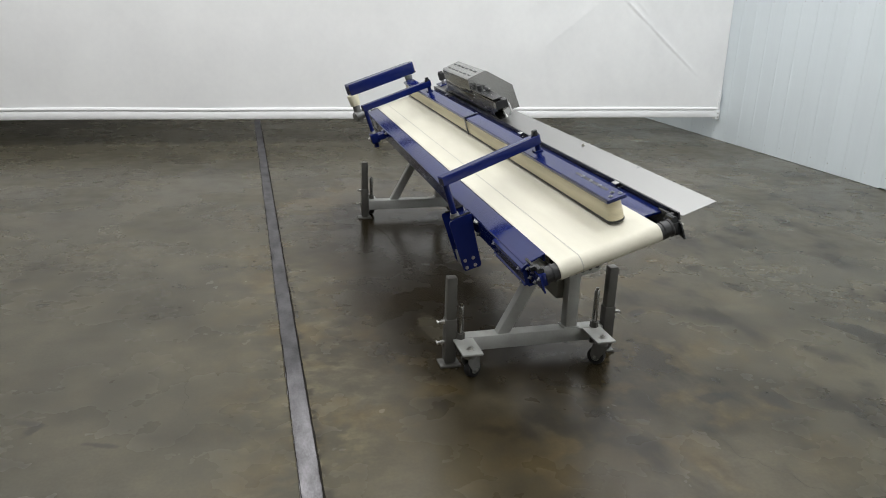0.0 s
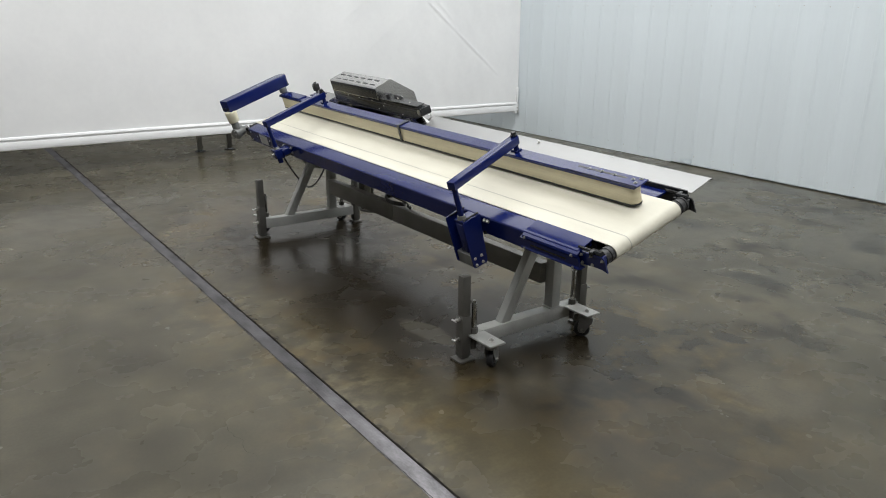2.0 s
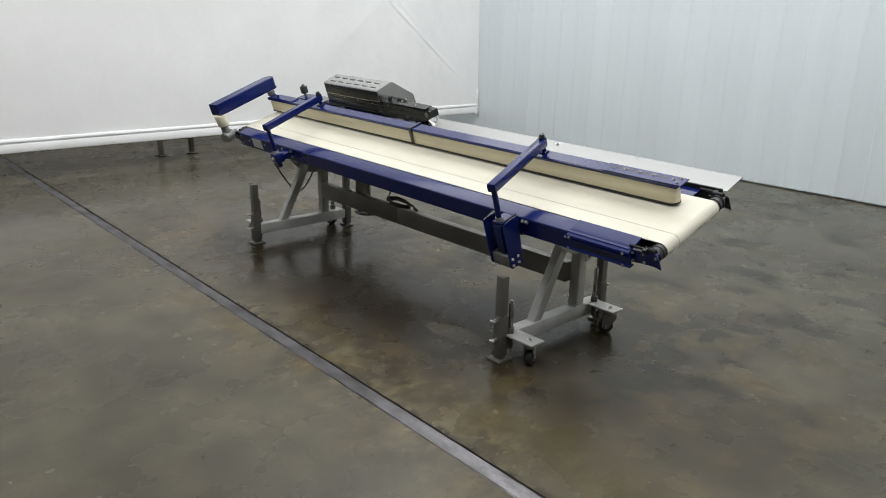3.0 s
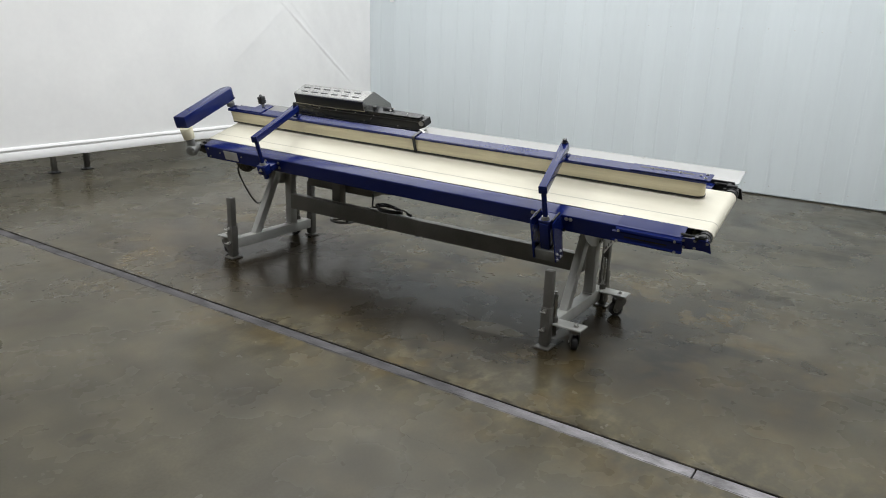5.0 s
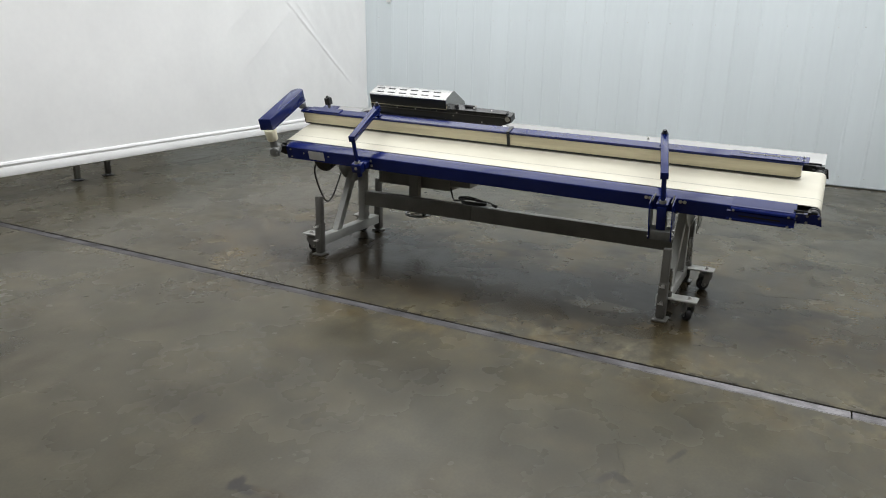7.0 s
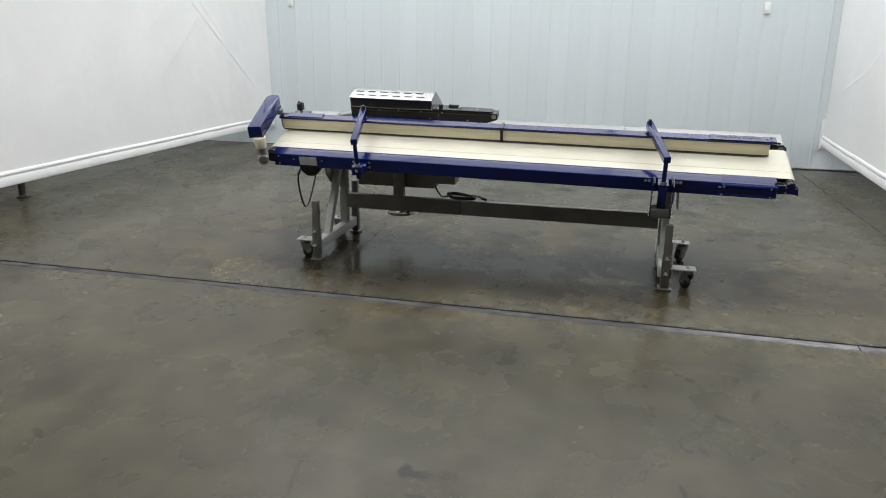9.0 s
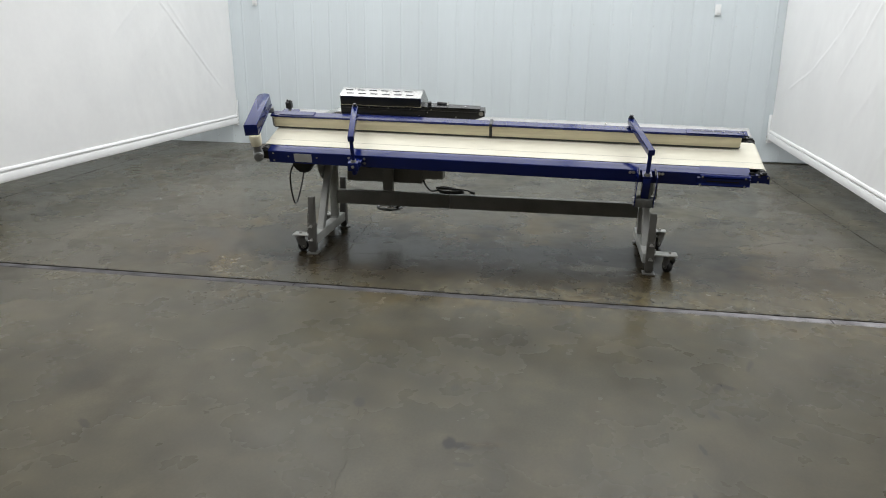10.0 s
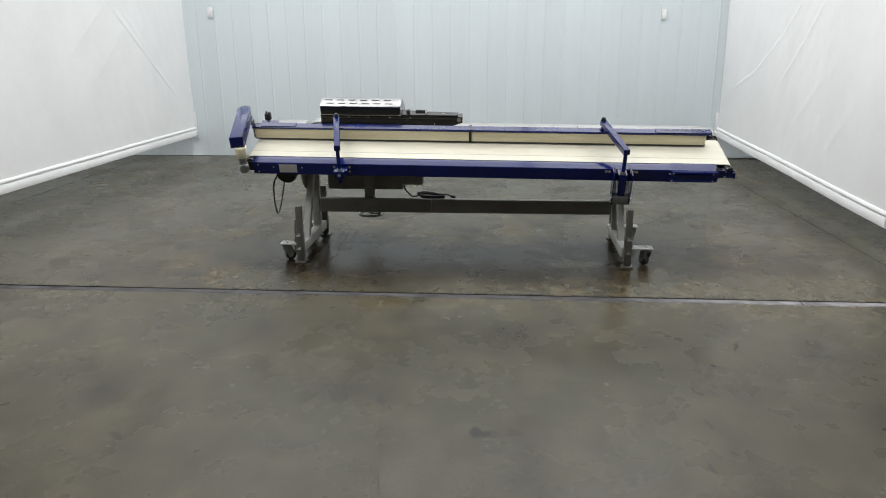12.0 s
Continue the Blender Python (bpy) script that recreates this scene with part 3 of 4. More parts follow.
def loop_profile(r, v0, v1, seg=14):
    """The outline of a belt round two rollers, in v and w, the top at w = 0."""
    pts = []
    for k in range(seg + 1):
        t = -math.pi / 2 + math.pi * k / seg
        pts.append((v1 + r * math.cos(t), -RAD + r * math.sin(t)))
    for k in range(seg + 1):
        t = math.pi / 2 + math.pi * k / seg
        pts.append((v0 + r * math.cos(t), -RAD + r * math.sin(t)))
    return pts


def add_loop(bm, outer, inner, u0, u1, m=BED, axis=0):
    k = len(outer)
    rings = []
    for poly, u in ((outer, u0), (outer, u1), (inner, u1), (inner, u0)):
        ring = []
        for p in poly:
            q = list(p)
            q.insert(axis, u)
            ring.append(bm.verts.new(m @ Vector(q)))
        rings.append(ring)
    for a in range(4):
        r0, r1 = rings[a], rings[(a + 1) % 4]
        for i in range(k):
            bm.faces.new((r0[i], r0[(i + 1) % k], r1[(i + 1) % k], r1[i]))


bm = bm_new()
add_loop(bm, loop_profile(RAD, NEAR, FAR), loop_profile(RAD - 0.004, NEAR, FAR), 0.0, WIDTH)
belt = part("belt", bm, BELT, conveyor, "smooth ivory conveyor belt")
for u, wd in ((0.088, 0.0022),):
    bm = bm_new()
    add_loop(bm, loop_profile(RAD + 0.0008, NEAR, FAR), loop_profile(RAD - 0.001, NEAR, FAR), u - wd, u + wd)
    part("belt_line", bm, SEAM, belt)

part("bed_plate", one(add_box, (0.006, 0.08, -0.058), (0.406, 3.57, -0.006), BED), BLACKM, conveyor, "dark steel bed beneath the belt")

# side rails: folded channels
left_rail = [(-0.003, -0.003), (-0.003, -0.030), (-0.012, -0.030), (-0.012, -0.010), (-0.078, -0.017), (-0.082, -0.022), (-0.084, -0.100), (-0.060, -0.104),
             (-0.060, -0.110), (-0.088, -0.110), (-0.092, -0.106), (-0.092, -0.016), (-0.088, -0.011), (-0.080, -0.009), (-0.010, -0.002)]
right_rail = [(WIDTH - u, w) for u, w in left_rail]
part("left_rail", one(add_prism, left_rail, 0.10, 3.62, 1, BED), BLUE, conveyor, "glossy blue side rail")
part("right_rail", one(add_prism, right_rail, 0.10, 3.62, 1, BED), BLUE, conveyor, "glossy blue side rail")
for v, name in ((NEAR, "idler_roller"), (FAR, "drive_roller")):
    roller = part(name, one(add_cyl, (-0.055, v, -RAD), (WIDTH + 0.055, v, -RAD), RAD - 0.0045, 28, BED), BLACK, conveyor, "black rubber-sleeved roller")
    parts("sleeve_ring", [(add_cyl, (u - 0.004, v, -RAD), (u + 0.004, v, -RAD), RAD - 0.001, 28, BED)
                          for u in (-0.050, -0.020, WIDTH + 0.020, WIDTH + 0.050)], BLACK, roller)

# bearing brackets at the near end
for side, u in ((-1, -0.078), (1, WIDTH + 0.078)):
    bm = bm_new()
    plate = [(-0.050, -0.078), (-0.040, -0.018), (-0.030, -0.010), (0.13, -0.012), (0.13, -0.080), (0.02, -0.070), (-0.02, -0.070)]
    add_prism(bm, plate, u - 0.003, u + 0.003, 0, BED)
    add_box(bm, (u - 0.026 if side > 0 else u, -0.030, -0.062), (u if side > 0 else u + 0.026, 0.05, -0.012), BED, 0.004)
    br = part("bearing_bracket", bm, BLUE if side < 0 else BLACKM, conveyor, "bolted end bracket")
    bolts(br, [(u + side * 0.003, v, w) for v, w in ((-0.03, -0.025), (0.03, -0.02), (0.03, -0.062), (0.085, -0.028), (0.085, -0.066))], (side, 0, 0), 0.005, 0.006, BED, material=FORK)
    bm = bm_new()
    add_cyl(bm, (u - side * 0.004, 0.03, 0.002), (u - side * 0.004, 0.10, 0.002), 0.006, 8, BED)
    add_cyl(bm, (u - side * 0.012, -0.02, -0.004), (u - side * 0.012, 0.03, -0.004), 0.013, 10, BED)
    add_box(bm, (u - 0.014, 0.012, -0.010), (u + 0.008, 0.030, 0.008), BED, 0.003)
    part("take_up_screw", bm, BLACKM, br, "black take-up screw")

# take-up cover over the near end of the left rail
bm = bm_new()
cover = [(-0.002, 0.004), (-0.070, -0.006), (-0.104, -0.020), (-0.108, -0.030), (-0.104, -0.032), (-0.068, -0.012), (-0.002, -0.001)]
add_prism(bm, cover, 0.088, 0.425, 1, BED)
cov = part("take_up_cover", bm, BLUE, conveyor, "blue folded cover plate")
bm = bm_new()
add_prism(bm, [(-0.094, -0.034), (-0.104, -0.040), (-0.104, -0.082), (-0.110, -0.088), (-0.110, -0.092), (-0.094, -0.092)], 0.085, 0.445, 1, BED)
part("lower_guard", bm, BLUE, cov)
bolts(cov, [(-0.106 - 0.004 * (w < -0.05), v, w) for v, w in ((0.12, -0.03), (0.41, -0.03), (0.12, -0.088), (0.42, -0.088))], (-1, 0, 0), 0.0048, 0.005, BED, material=FORK)
part("slot", one(add_box, (-0.1055, 0.16, -0.066), (-0.1035, 0.38, -0.058), BED), BLACKM, cov)

# label plate and bolts along the left rail
lab = part("label_plate", one(add_box, (-0.0945, 3.275, -0.092), (-0.0925, 3.415, -0.024), BED, 0.0008, 1), LABEL, conveyor, "worn grey rating plate")
bolts(conveyor, [(-0.092, v, w) for v, w in ((3.46, -0.05), (3.235, -0.05), (3.58, -0.03), (3.58, -0.09))], (-1, 0, 0), 0.0045, 0.005, BED, material=FORK, name="rail_bolt")
# far end brackets
for u in (-0.078, WIDTH + 0.078):
    bm = bm_new()
    add_prism(bm, [(3.56, -0.012), (3.70, -0.016), (3.71, -0.060), (3.66, -0.085), (3.56, -0.085)], u - 0.004, u + 0.004, 0, BED)
    part("end_bracket", bm, BLACKM, conveyor)

# ---- upright edge guide with its own belt
G0, G1, GV0, GV1 = 0.283, 0.350, 0.105, 3.715


def stadium(u0, u1, v0, v1, seg=12, grow=0.0):
    r, mid = (u1 - u0) / 2 + grow, (u0 + u1) / 2
    pts = []
    for k in range(seg + 1):
        t = math.pi * k / seg
        pts.append((mid + r * math.cos(t), v1 + r * math.sin(t)))
    for k in range(seg + 1):
        t = math.pi + math.pi * k / seg
        pts.append((mid + r * math.cos(t), v0 + r * math.sin(t)))
    return pts


GA, GB = GV0 + 0.03, GV1 - 0.04
bm = bm_new()
add_loop(bm, stadium(G0, G1, GA, GB), stadium(G0, G1, GA, GB, grow=-0.004), 0.018, 0.098, BED, 2)
gbelt = part("guide_belt", bm, GBELT, conveyor, "cream upright guide belt")
part("guide_core", one(add_prism, [(u, v) for u, v in stadium(G0 + 0.02, G1 - 0.02, GA, GB, 6)], 0.022, 0.104, 2, BED), BLACKM, conveyor)
part("guide_base", one(add_prism, stadium(G0, G1, GA, GB, grow=0.002), 0.010, 0.017, 2, BED), BLACK, conveyor, "black sliding strip")
bm = bm_new()
add_prism(bm, [(G0 - 0.004, 0.100), (G0 - 0.004, 0.112), (G0 + 0.0, 0.116), (G1 + 0.006, 0.116), (G1 + 0.010, 0.112), (G1 + 0.010, 0.100)], GV0 - 0.012, 3.715, 1, BED)
gtop = part("guide_top", bm, BLUE, conveyor, "blue guide top channel")
bm = bm_new()
add_box(bm, (G0 - 0.006, GV0 - 0.035, 0.1165), (G1 + 0.002, 0.50, 0.1225), BED, 0.0015, 1)
near_plate = part("slotted_plate", bm, BLUE, gtop, "blue slotted adjusting plate")
parts("slot", [(add_capsule, (0.322, v), (0.322, v + 0.052), 0.013, 0.1215, 0.1230, BED, 6, True, True, 0) for v in (0.17, 0.245, 0.32, 0.395)], BLACK, near_plate)
bolts(near_plate, [(u, v, 0.1225) for v, u in ((0.10, 0.30), (0.10, 0.340), (0.13, 0.322), (0.235, 0.322), (0.31, 0.322), (0.385, 0.322))], (0, 0, 1), 0.006, 0.0025, BED, material=MOTOR)
bm = bm_new()
add_box(bm, (G0 + 0.002, 3.36, 0.1165), (G1 + 0.004, 3.64, 0.1235), BED, 0.0015, 1)
part("far_plate", bm, BLUE, gtop)
# dark strap over the joint of the guide
bm = bm_new()
add_box(bm, (G0 - 0.010, 1.935, 0.012), (G0 - 0.006, 1.957, 0.122), BED)
add_box(bm, (G0 - 0.010, 1.935, 0.1185), (G1 + 0.012, 1.957, 0.1225), BED)
part("joint_strap", bm, BLACKM, conveyor, "dark steel strap over the guide joint")


# ---- swing arms and their clamps
def swing_arm(tip, pivot, big):
    (tu, tv), (pu, pv) = tip, pivot
    bm = bm_new()
    add_capsule(bm, tip, pivot, 0.046, 0.150, 0.194, BED, round_a=False)
    arm = part("swing_arm", bm, BLUE, conveyor, "glossy blue square-tube swing arm")
    d = (Vector(tip) - Vector(pivot)).normalized()
    bm = bm_new()
    add_cyl(bm, (pu, pv, 0.194), (pu, pv, 0.203), 0.019, 18, BED, bevel=0.002)
    add_cyl(bm, (pu, pv, 0.203), (pu, pv, 0.217), 0.014, 6, BED)
    part("pivot_bolt", bm, BLACKM, arm, "black pivot bolt")
    bm = bm_new()
    add_cyl(bm, (pu, pv, 0.122), (pu, pv, 0.151), 0.013, 14, BED)
    add_box(bm, (pu - 0.024, pv - 0.026, 0.1165), (pu + 0.016, pv + 0.024, 0.124), BED, 0.002, 1)
    part("pivot_foot", bm, BLUE, arm)
    su, sv = tu + 0.018 * -d.x, tv + 0.018 * -d.y
    part("arm_post", one(add_cyl, (su, sv, 0.151), (su, sv, -0.03), 0.0145, 18, BED), BLUE, arm, "dark blue round post")
    if big:
        cheek = [(-0.098, 0.002), (-0.150, 0.006), (-0.204, -0.002), (-0.208, -0.012), (-0.203, -0.246), (-0.196, -0.256), (-0.124, -0.258), (-0.116, -0.248), (-0.108, -0.11)]
        brk = parts("clamp_cheek", [(add_prism, cheek, v - 0.003, v + 0.003, 1, BED) for v in (sv - 0.066, sv + 0.066)], BLUE, conveyor, "blue bolted clamp cheek plate")[0]
        bm = bm_new()
        add_box(bm, (su - 0.027, sv - 0.027, -0.186), (su + 0.027, sv + 0.027, -0.031), BED, 0.003)
        add_box(bm, (su - 0.022, sv - 0.035, -0.030), (-0.090, sv + 0.035, -0.012), BED, 0.002, 1)
        part("clamp_tube", bm, BLUE, brk)
        part("square_block", one(add_box, (su - 0.036, sv - 0.060, -0.256), (su + 0.030, sv + 0.060, -0.190), BED, 0.004), MOTOR, brk, "bare cast steel block")
        for v, s in ((sv - 0.069, -1), (sv + 0.069, 1)):
            bolts(brk, [(u, v, w) for u, w in ((-0.185, -0.205), (-0.145, -0.205), (-0.185, -0.242), (-0.145, -0.242))], (0, s, 0), 0.0055, 0.006, BED)
        bolts(brk, [(-0.092, v, -0.030) for v in (sv - 0.088, sv - 0.112, sv + 0.088, sv + 0.112)], (-1, 0, 0), 0.0075, 0.007, BED)
        part("collar", one(add_cyl, (su, sv, -0.010), (su, sv, 0.008), 0.023, 16, BED, 0.018), FORK, brk)
        bm = bm_new()
        add_cyl(bm, (-0.10, sv - 0.07, -0.10), (0.02, sv - 0.10, -0.13), 0.009, 10, BED)
        part("brace_rod", bm, BLACKM, brk)
        parts("cross_pin", [(add_cyl, (-0.10, v, 0.006), (-0.19, v, 0.004), 0.005, 10, BED) for v in (sv - 0.055, sv + 0.055)], BLACKM, brk)
    else:
        bm = bm_new()
        add_box(bm, (su - 0.030, sv - 0.040, -0.088), (su + 0.030, sv + 0.040, -0.020), BED, 0.006)
        add_box(bm, (su + 0.02, sv - 0.050, -0.075), (-0.090, sv + 0.05, -0.035), BED, 0.003)
        add_cyl(bm, (su, sv, -0.088), (su, sv, -0.125), 0.018, 14, BED, bevel=0.003)
        brk = part("post_clamp", bm, BLUE, conveyor, "blue post clamp on the rail")
        bolts(brk, [(-0.092, v, w) for v in (sv - 0.06, sv + 0.06) for w in (-0.038, -0.074)], (-1, 0, 0), 0.007, 0.008, BED, material=FORK)
        bolts(brk, [(su - 0.031, sv, -0.05)], (-1, 0, 0), 0.008, 0.01, BED)
        part("collar", one(add_cyl, (su, sv, -0.020), (su, sv, -0.004), 0.023, 16, BED, 0.018), FORK, brk)


swing_arm((-0.178, 0.790), (0.335, 0.905), True)
swing_arm((-0.192, 2.918), (0.335, 3.025), False)

# ---- guide drive at the far end
bm = bm_new()
add_capsule(bm, (-0.180, 3.682), (0.360, 3.782), 0.100, 0.158, 0.242, BED, round_a=False, bevel=0.006)
drive = part("drive_cover", bm, BLUE, conveyor, "blue sheet-metal belt drive cover")
part("cover_lip", one(add_capsule, (-0.176, 3.683), (0.362, 3.782), 0.106, 0.153, 0.159, BED, 12, False, True, 0.001), BLUE, drive)
bm = bm_new()
add_cyl(bm, (-0.158, 3.669, 0.066), (-0.158, 3.669, 0.155), 0.040, 24, BED, r2=0.046, bevel=0.006)
gear = part("gearbox", bm, CREAM, drive, "cream gearbox housing")
bm = bm_new()
add_cyl(bm, (-0.160, 3.669, -0.060), (-0.158, 3.669, 0.068), 0.029, 20, BED, bevel=0.006)
add_cyl(bm, (-0.196, 3.652, -0.018), (-0.110, 3.690, -0.018), 0.038, 20, BED, bevel=0.008)
add_cyl(bm, (-0.110, 3.690, -0.018), (-0.070, 3.700, -0.022), 0.022, 14, BED)
for k in range(6):
    a = 2 * math.pi * k / 6
    add_cyl(bm, (-0.201, 3.651 + 0.026 * math.cos(a), -0.018 + 0.026 * math.sin(a)), (-0.192, 3.654 + 0.026 * math.cos(a), -0.018 + 0.026 * math.sin(a)), 0.005, 6, BED)
part("bevel_drive", bm, MOTOR, gear, "bare grey cast bevel drive")
bm = bm_new()
add_cyl(bm, (-0.10, 3.690, -0.022), (-0.062, 3.66, -0.03), 0.012, 10, BED)
add_box(bm, (-0.085, 3.60, -0.075), (-0.065, 3.71, -0.012), BED, 0.003)
part("coupling", bm, BLACKM, gear)
bm = bm_new()
add_cyl(bm, (0.335, 3.735, 0.116), (0.335, 3.735, 0.155), 0.030, 20, BED, bevel=0.004)
part("pulley_hub", bm, MOTOR, drive, "bare grey pulley hub")
bm = bm_new()
add_cyl(bm, (0.325, 3.69, 0.012), (0.325, 3.69, 0.116), 0.033, 20, BED)
part("pulley", bm, MOTOR, drive)

# ---- stainless side shelf
bm = bm_new()
add_prism(bm, [(0.512, -0.002), (0.512, 0.001), (0.650, 0.007), (0.656, 0.0065), (0.658, -0.003), (0.655, -0.003), (0.653, 0.004), (0.648, 0.004)], -0.018, 3.70, 1, BED)
shelf = part("side_shelf", bm, SHELF, conveyor, "bright stainless side shelf")
# small plate added to stand in for a bright reflection on the shelf
bm = bm_new()
add_prism(bm, [(0.636, 0.547), (0.656, 0.546), (0.662, 0.556), (0.644, 0.562)], 0.0072, 0.0085, 2, BED)
part("glint_tab", bm, SHELF, shelf)
bolts(shelf, [(0.627, 1.07, 0.006)], (0, 0, 1), 0.007, 0.006, BED)
for v in (0.45, 1.6, 3.2):
    bm = bm_new()
    add_box(bm, (0.480, v, -0.004), (0.503, v + 0.035, 0.014), BED, 0.002, 1)
    add_box(bm, (0.49, v, -0.03), (0.62, v + 0.05, -0.008), BED, 0.002, 1)
    part("shelf_bracket", bm, STEEL, conveyor, "small bent steel shelf bracket")
part("back_rail_lip", one(add_box, (0.5045, 0.0, -0.02), (0.5115, 3.68, 0.010), BED), BLACKM, conveyor)

# ---- slim belt feeder head that stands on the shelf
head = thing("feeder_head", BED @ Vector((0.60, 2.6, 0.0)), "stainless slotted motor housing on a black belt arm", "feeder head")
H0, H1 = 2.53, 3.195


def head_section(grow=0.0):
    return [(0.508 - grow, 0.128), (0.508 - grow, 0.205 + grow), (0.514 - grow, 0.212 + grow), (0.636, 0.226 + grow), (0.644, 0.224 + grow), (0.798 + grow, 0.078), (0.812 + grow, -0.085), (0.670, -0.085), (0.670, 0.024), (0.60, 0.024), (0.60, 0.128)]


bm = bm_new()
add_prism(bm, head_section(), H0, H1, 1, BED)
housing = part("motor_housing", bm, STEEL, head, "brushed stainless motor housing with vent slots")
bm = bm_new()
add_prism(bm, head_section(0.003), H0 - 0.002, H0 + 0.004, 1, BED)
part("end_flange", bm, STEEL, housing)
slope = (0.226 - 0.212) / (0.636 - 0.514)
for row, u in enumerate((0.545, 0.600)):
    for k in range(6):
        v = H0 + 0.07 + k * 0.098 + row * 0.02
        w = 0.212 + slope * (u - 0.514)
        part("vent_slot", one(add_capsule, (u, v), (u, v + 0.052), 0.011, w - 0.002, w + 0.0012, BED, 6, True, True, 0), BLACK, housing)
bm = bm_new()
add_box(bm, (0.5060, H0 + 0.004, 0.134), (0.5085, H1 - 0.004, 0.198), BED)
part("front_panel", bm, BLACKM, housing, "dark glossy front panel")
# black arm beneath the housing, tapering to a nose
bm = bm_new()
add_box(bm, (0.510, 2.50, 0.034), (0.590, H1 + 0.004, 0.126), BED, 0.003)
add_prism(bm, [(2.022, 0.122), (2.50, 0.130), (2.50, 0.034), (2.12, 0.036), (2.05, 0.062), (2.020, 0.075)], 0.510, 0.585, 0, BED)
arm = part("belt_arm", bm, BLACKM, head, "glossy black belt arm")
parts("edge_strip", [(add_box, (0.507, v, w), (0.5095, H1, w + 0.005), BED) for v, w in ((2.06, 0.104), (2.14, 0.044))], BLACK, arm)
part("light_strip", one(add_box, (0.504, 2.66, 0.127), (0.508, 3.02, 0.131), BED), STEEL, arm)
bm = bm_new()
add_prism(bm, [(0.512, 2.06), (0.572, 2.06), (0.582, 2.36), (0.610, 2.527), (0.512, 2.527)], 0.131, 0.137, 2, BED)
part("nose_cover", bm, BLACKM, arm, "black sloping nose cover")
bm = bm_new()
add_cyl(bm, (0.505, 2.048, 0.098), (0.592, 2.048, 0.098), 0.018, 20, BED)
part("nose_roller", bm, FORK, arm, "dull metal nose roller")
bolts(arm, [(0.509, v, w) for v, w in ((2.62, 0.115), (2.80, 0.115), (2.96, 0.115), (2.55, 0.060), (2.25, 0.06), (2.45, 0.115), (2.48, 0.09))], (-1, 0, 0), 0.0035, 0.004, BED, False, name="screw")
bolts(arm, [(0.54, 2.18, 0.134), (0.575, 2.32, 0.148), (0.54, 2.32, 0.148)], (0, 0, 1), 0.005, 0.006, BED, name="screw")
part("lock_knob", one(add_cyl, (0.555, 2.47, 0.128), (0.555, 2.47, 0.160), 0.016, 14, BED, None, 0.003), BLACK, arm, "black lock knob")
part("tension_screw", one(add_cyl, (0.575, 2.41, 0.145), (0.575, 2.33, 0.142), 0.010, 10, BED), BLACK, arm)
bm = bm_new()
add_tube(bm, [(0.588, 2.10, 0.118), (0.600, 2.085, 0.100), (0.612, 2.08, 0.060), (0.614, 2.085, 0.020), (0.600, 2.11, 0.004)], 0.0045, 8, BED)
part("white_wire", bm, PLASTIC, head, "short white wire at the nose")
parts("mounting_foot", [(add_box, (0.53, v, 0.003), (0.655, v + 0.04, 0.034), BED, 0.003) for v in (2.30, 3.00)], STEEL, head, "steel mounting foot")
part("nose_guard", one(add_prism, [(2.06, 0.003), (2.16, 0.036), (2.20, 0.036), (2.20, 0.003)], 0.520, 0.580, 0, BED), STEEL, head, "bent bright steel nose guard")
bm = bm_new()
add_prism(bm, [(3.20, 0.006), (3.36, 0.010), (3.345, 0.024), (3.24, 0.058), (3.20, 0.062)], 0.520, 0.60, 0, BED)
part("end_guard", bm, STEEL, head, "thin bent steel guard")

sensor = thing("black_sensor", BED @ Vector((0.59, 3.67, 0.0)), "small black sensor on a bracket over the shelf", "sensor")
part("bracket", one(add_box, (0.545, 3.60, 0.003), (0.635, 3.74, 0.012), BED, 0.002, 1), BLUE, sensor)
part("stem", one(add_cyl, (0.59, 3.672, 0.012), (0.59, 3.672, 0.045), 0.012, 10, BED), MOTOR, sensor)
bm = bm_new()
add_box(bm, (0.568, 3.648, 0.040), (0.612, 3.696, 0.098), BED, 0.005)
add_cyl(bm, (0.575, 3.66, 0.090), (0.575, 3.65, 0.112), 0.010, 10, BED)
add_cyl(bm, (0.600, 3.685, 0.090), (0.600, 3.685, 0.108), 0.009, 10, BED)
part("body", bm, BLACK, sensor)

# ---- wheeled stand
def bar(bm, p, q, w, h, bevel=0.006, m=FLAT):
    """A square tube between two points."""
    p, q = Vector(p), Vector(q)
    d = q - p
    t = d.to_track_quat("Z", "Y").to_matrix().to_4x4()
    t.translation = (p + q) / 2
    add_box(bm, (-w / 2, -h / 2, -d.length / 2), (w / 2, h / 2, d.length / 2), m @ t, bevel)


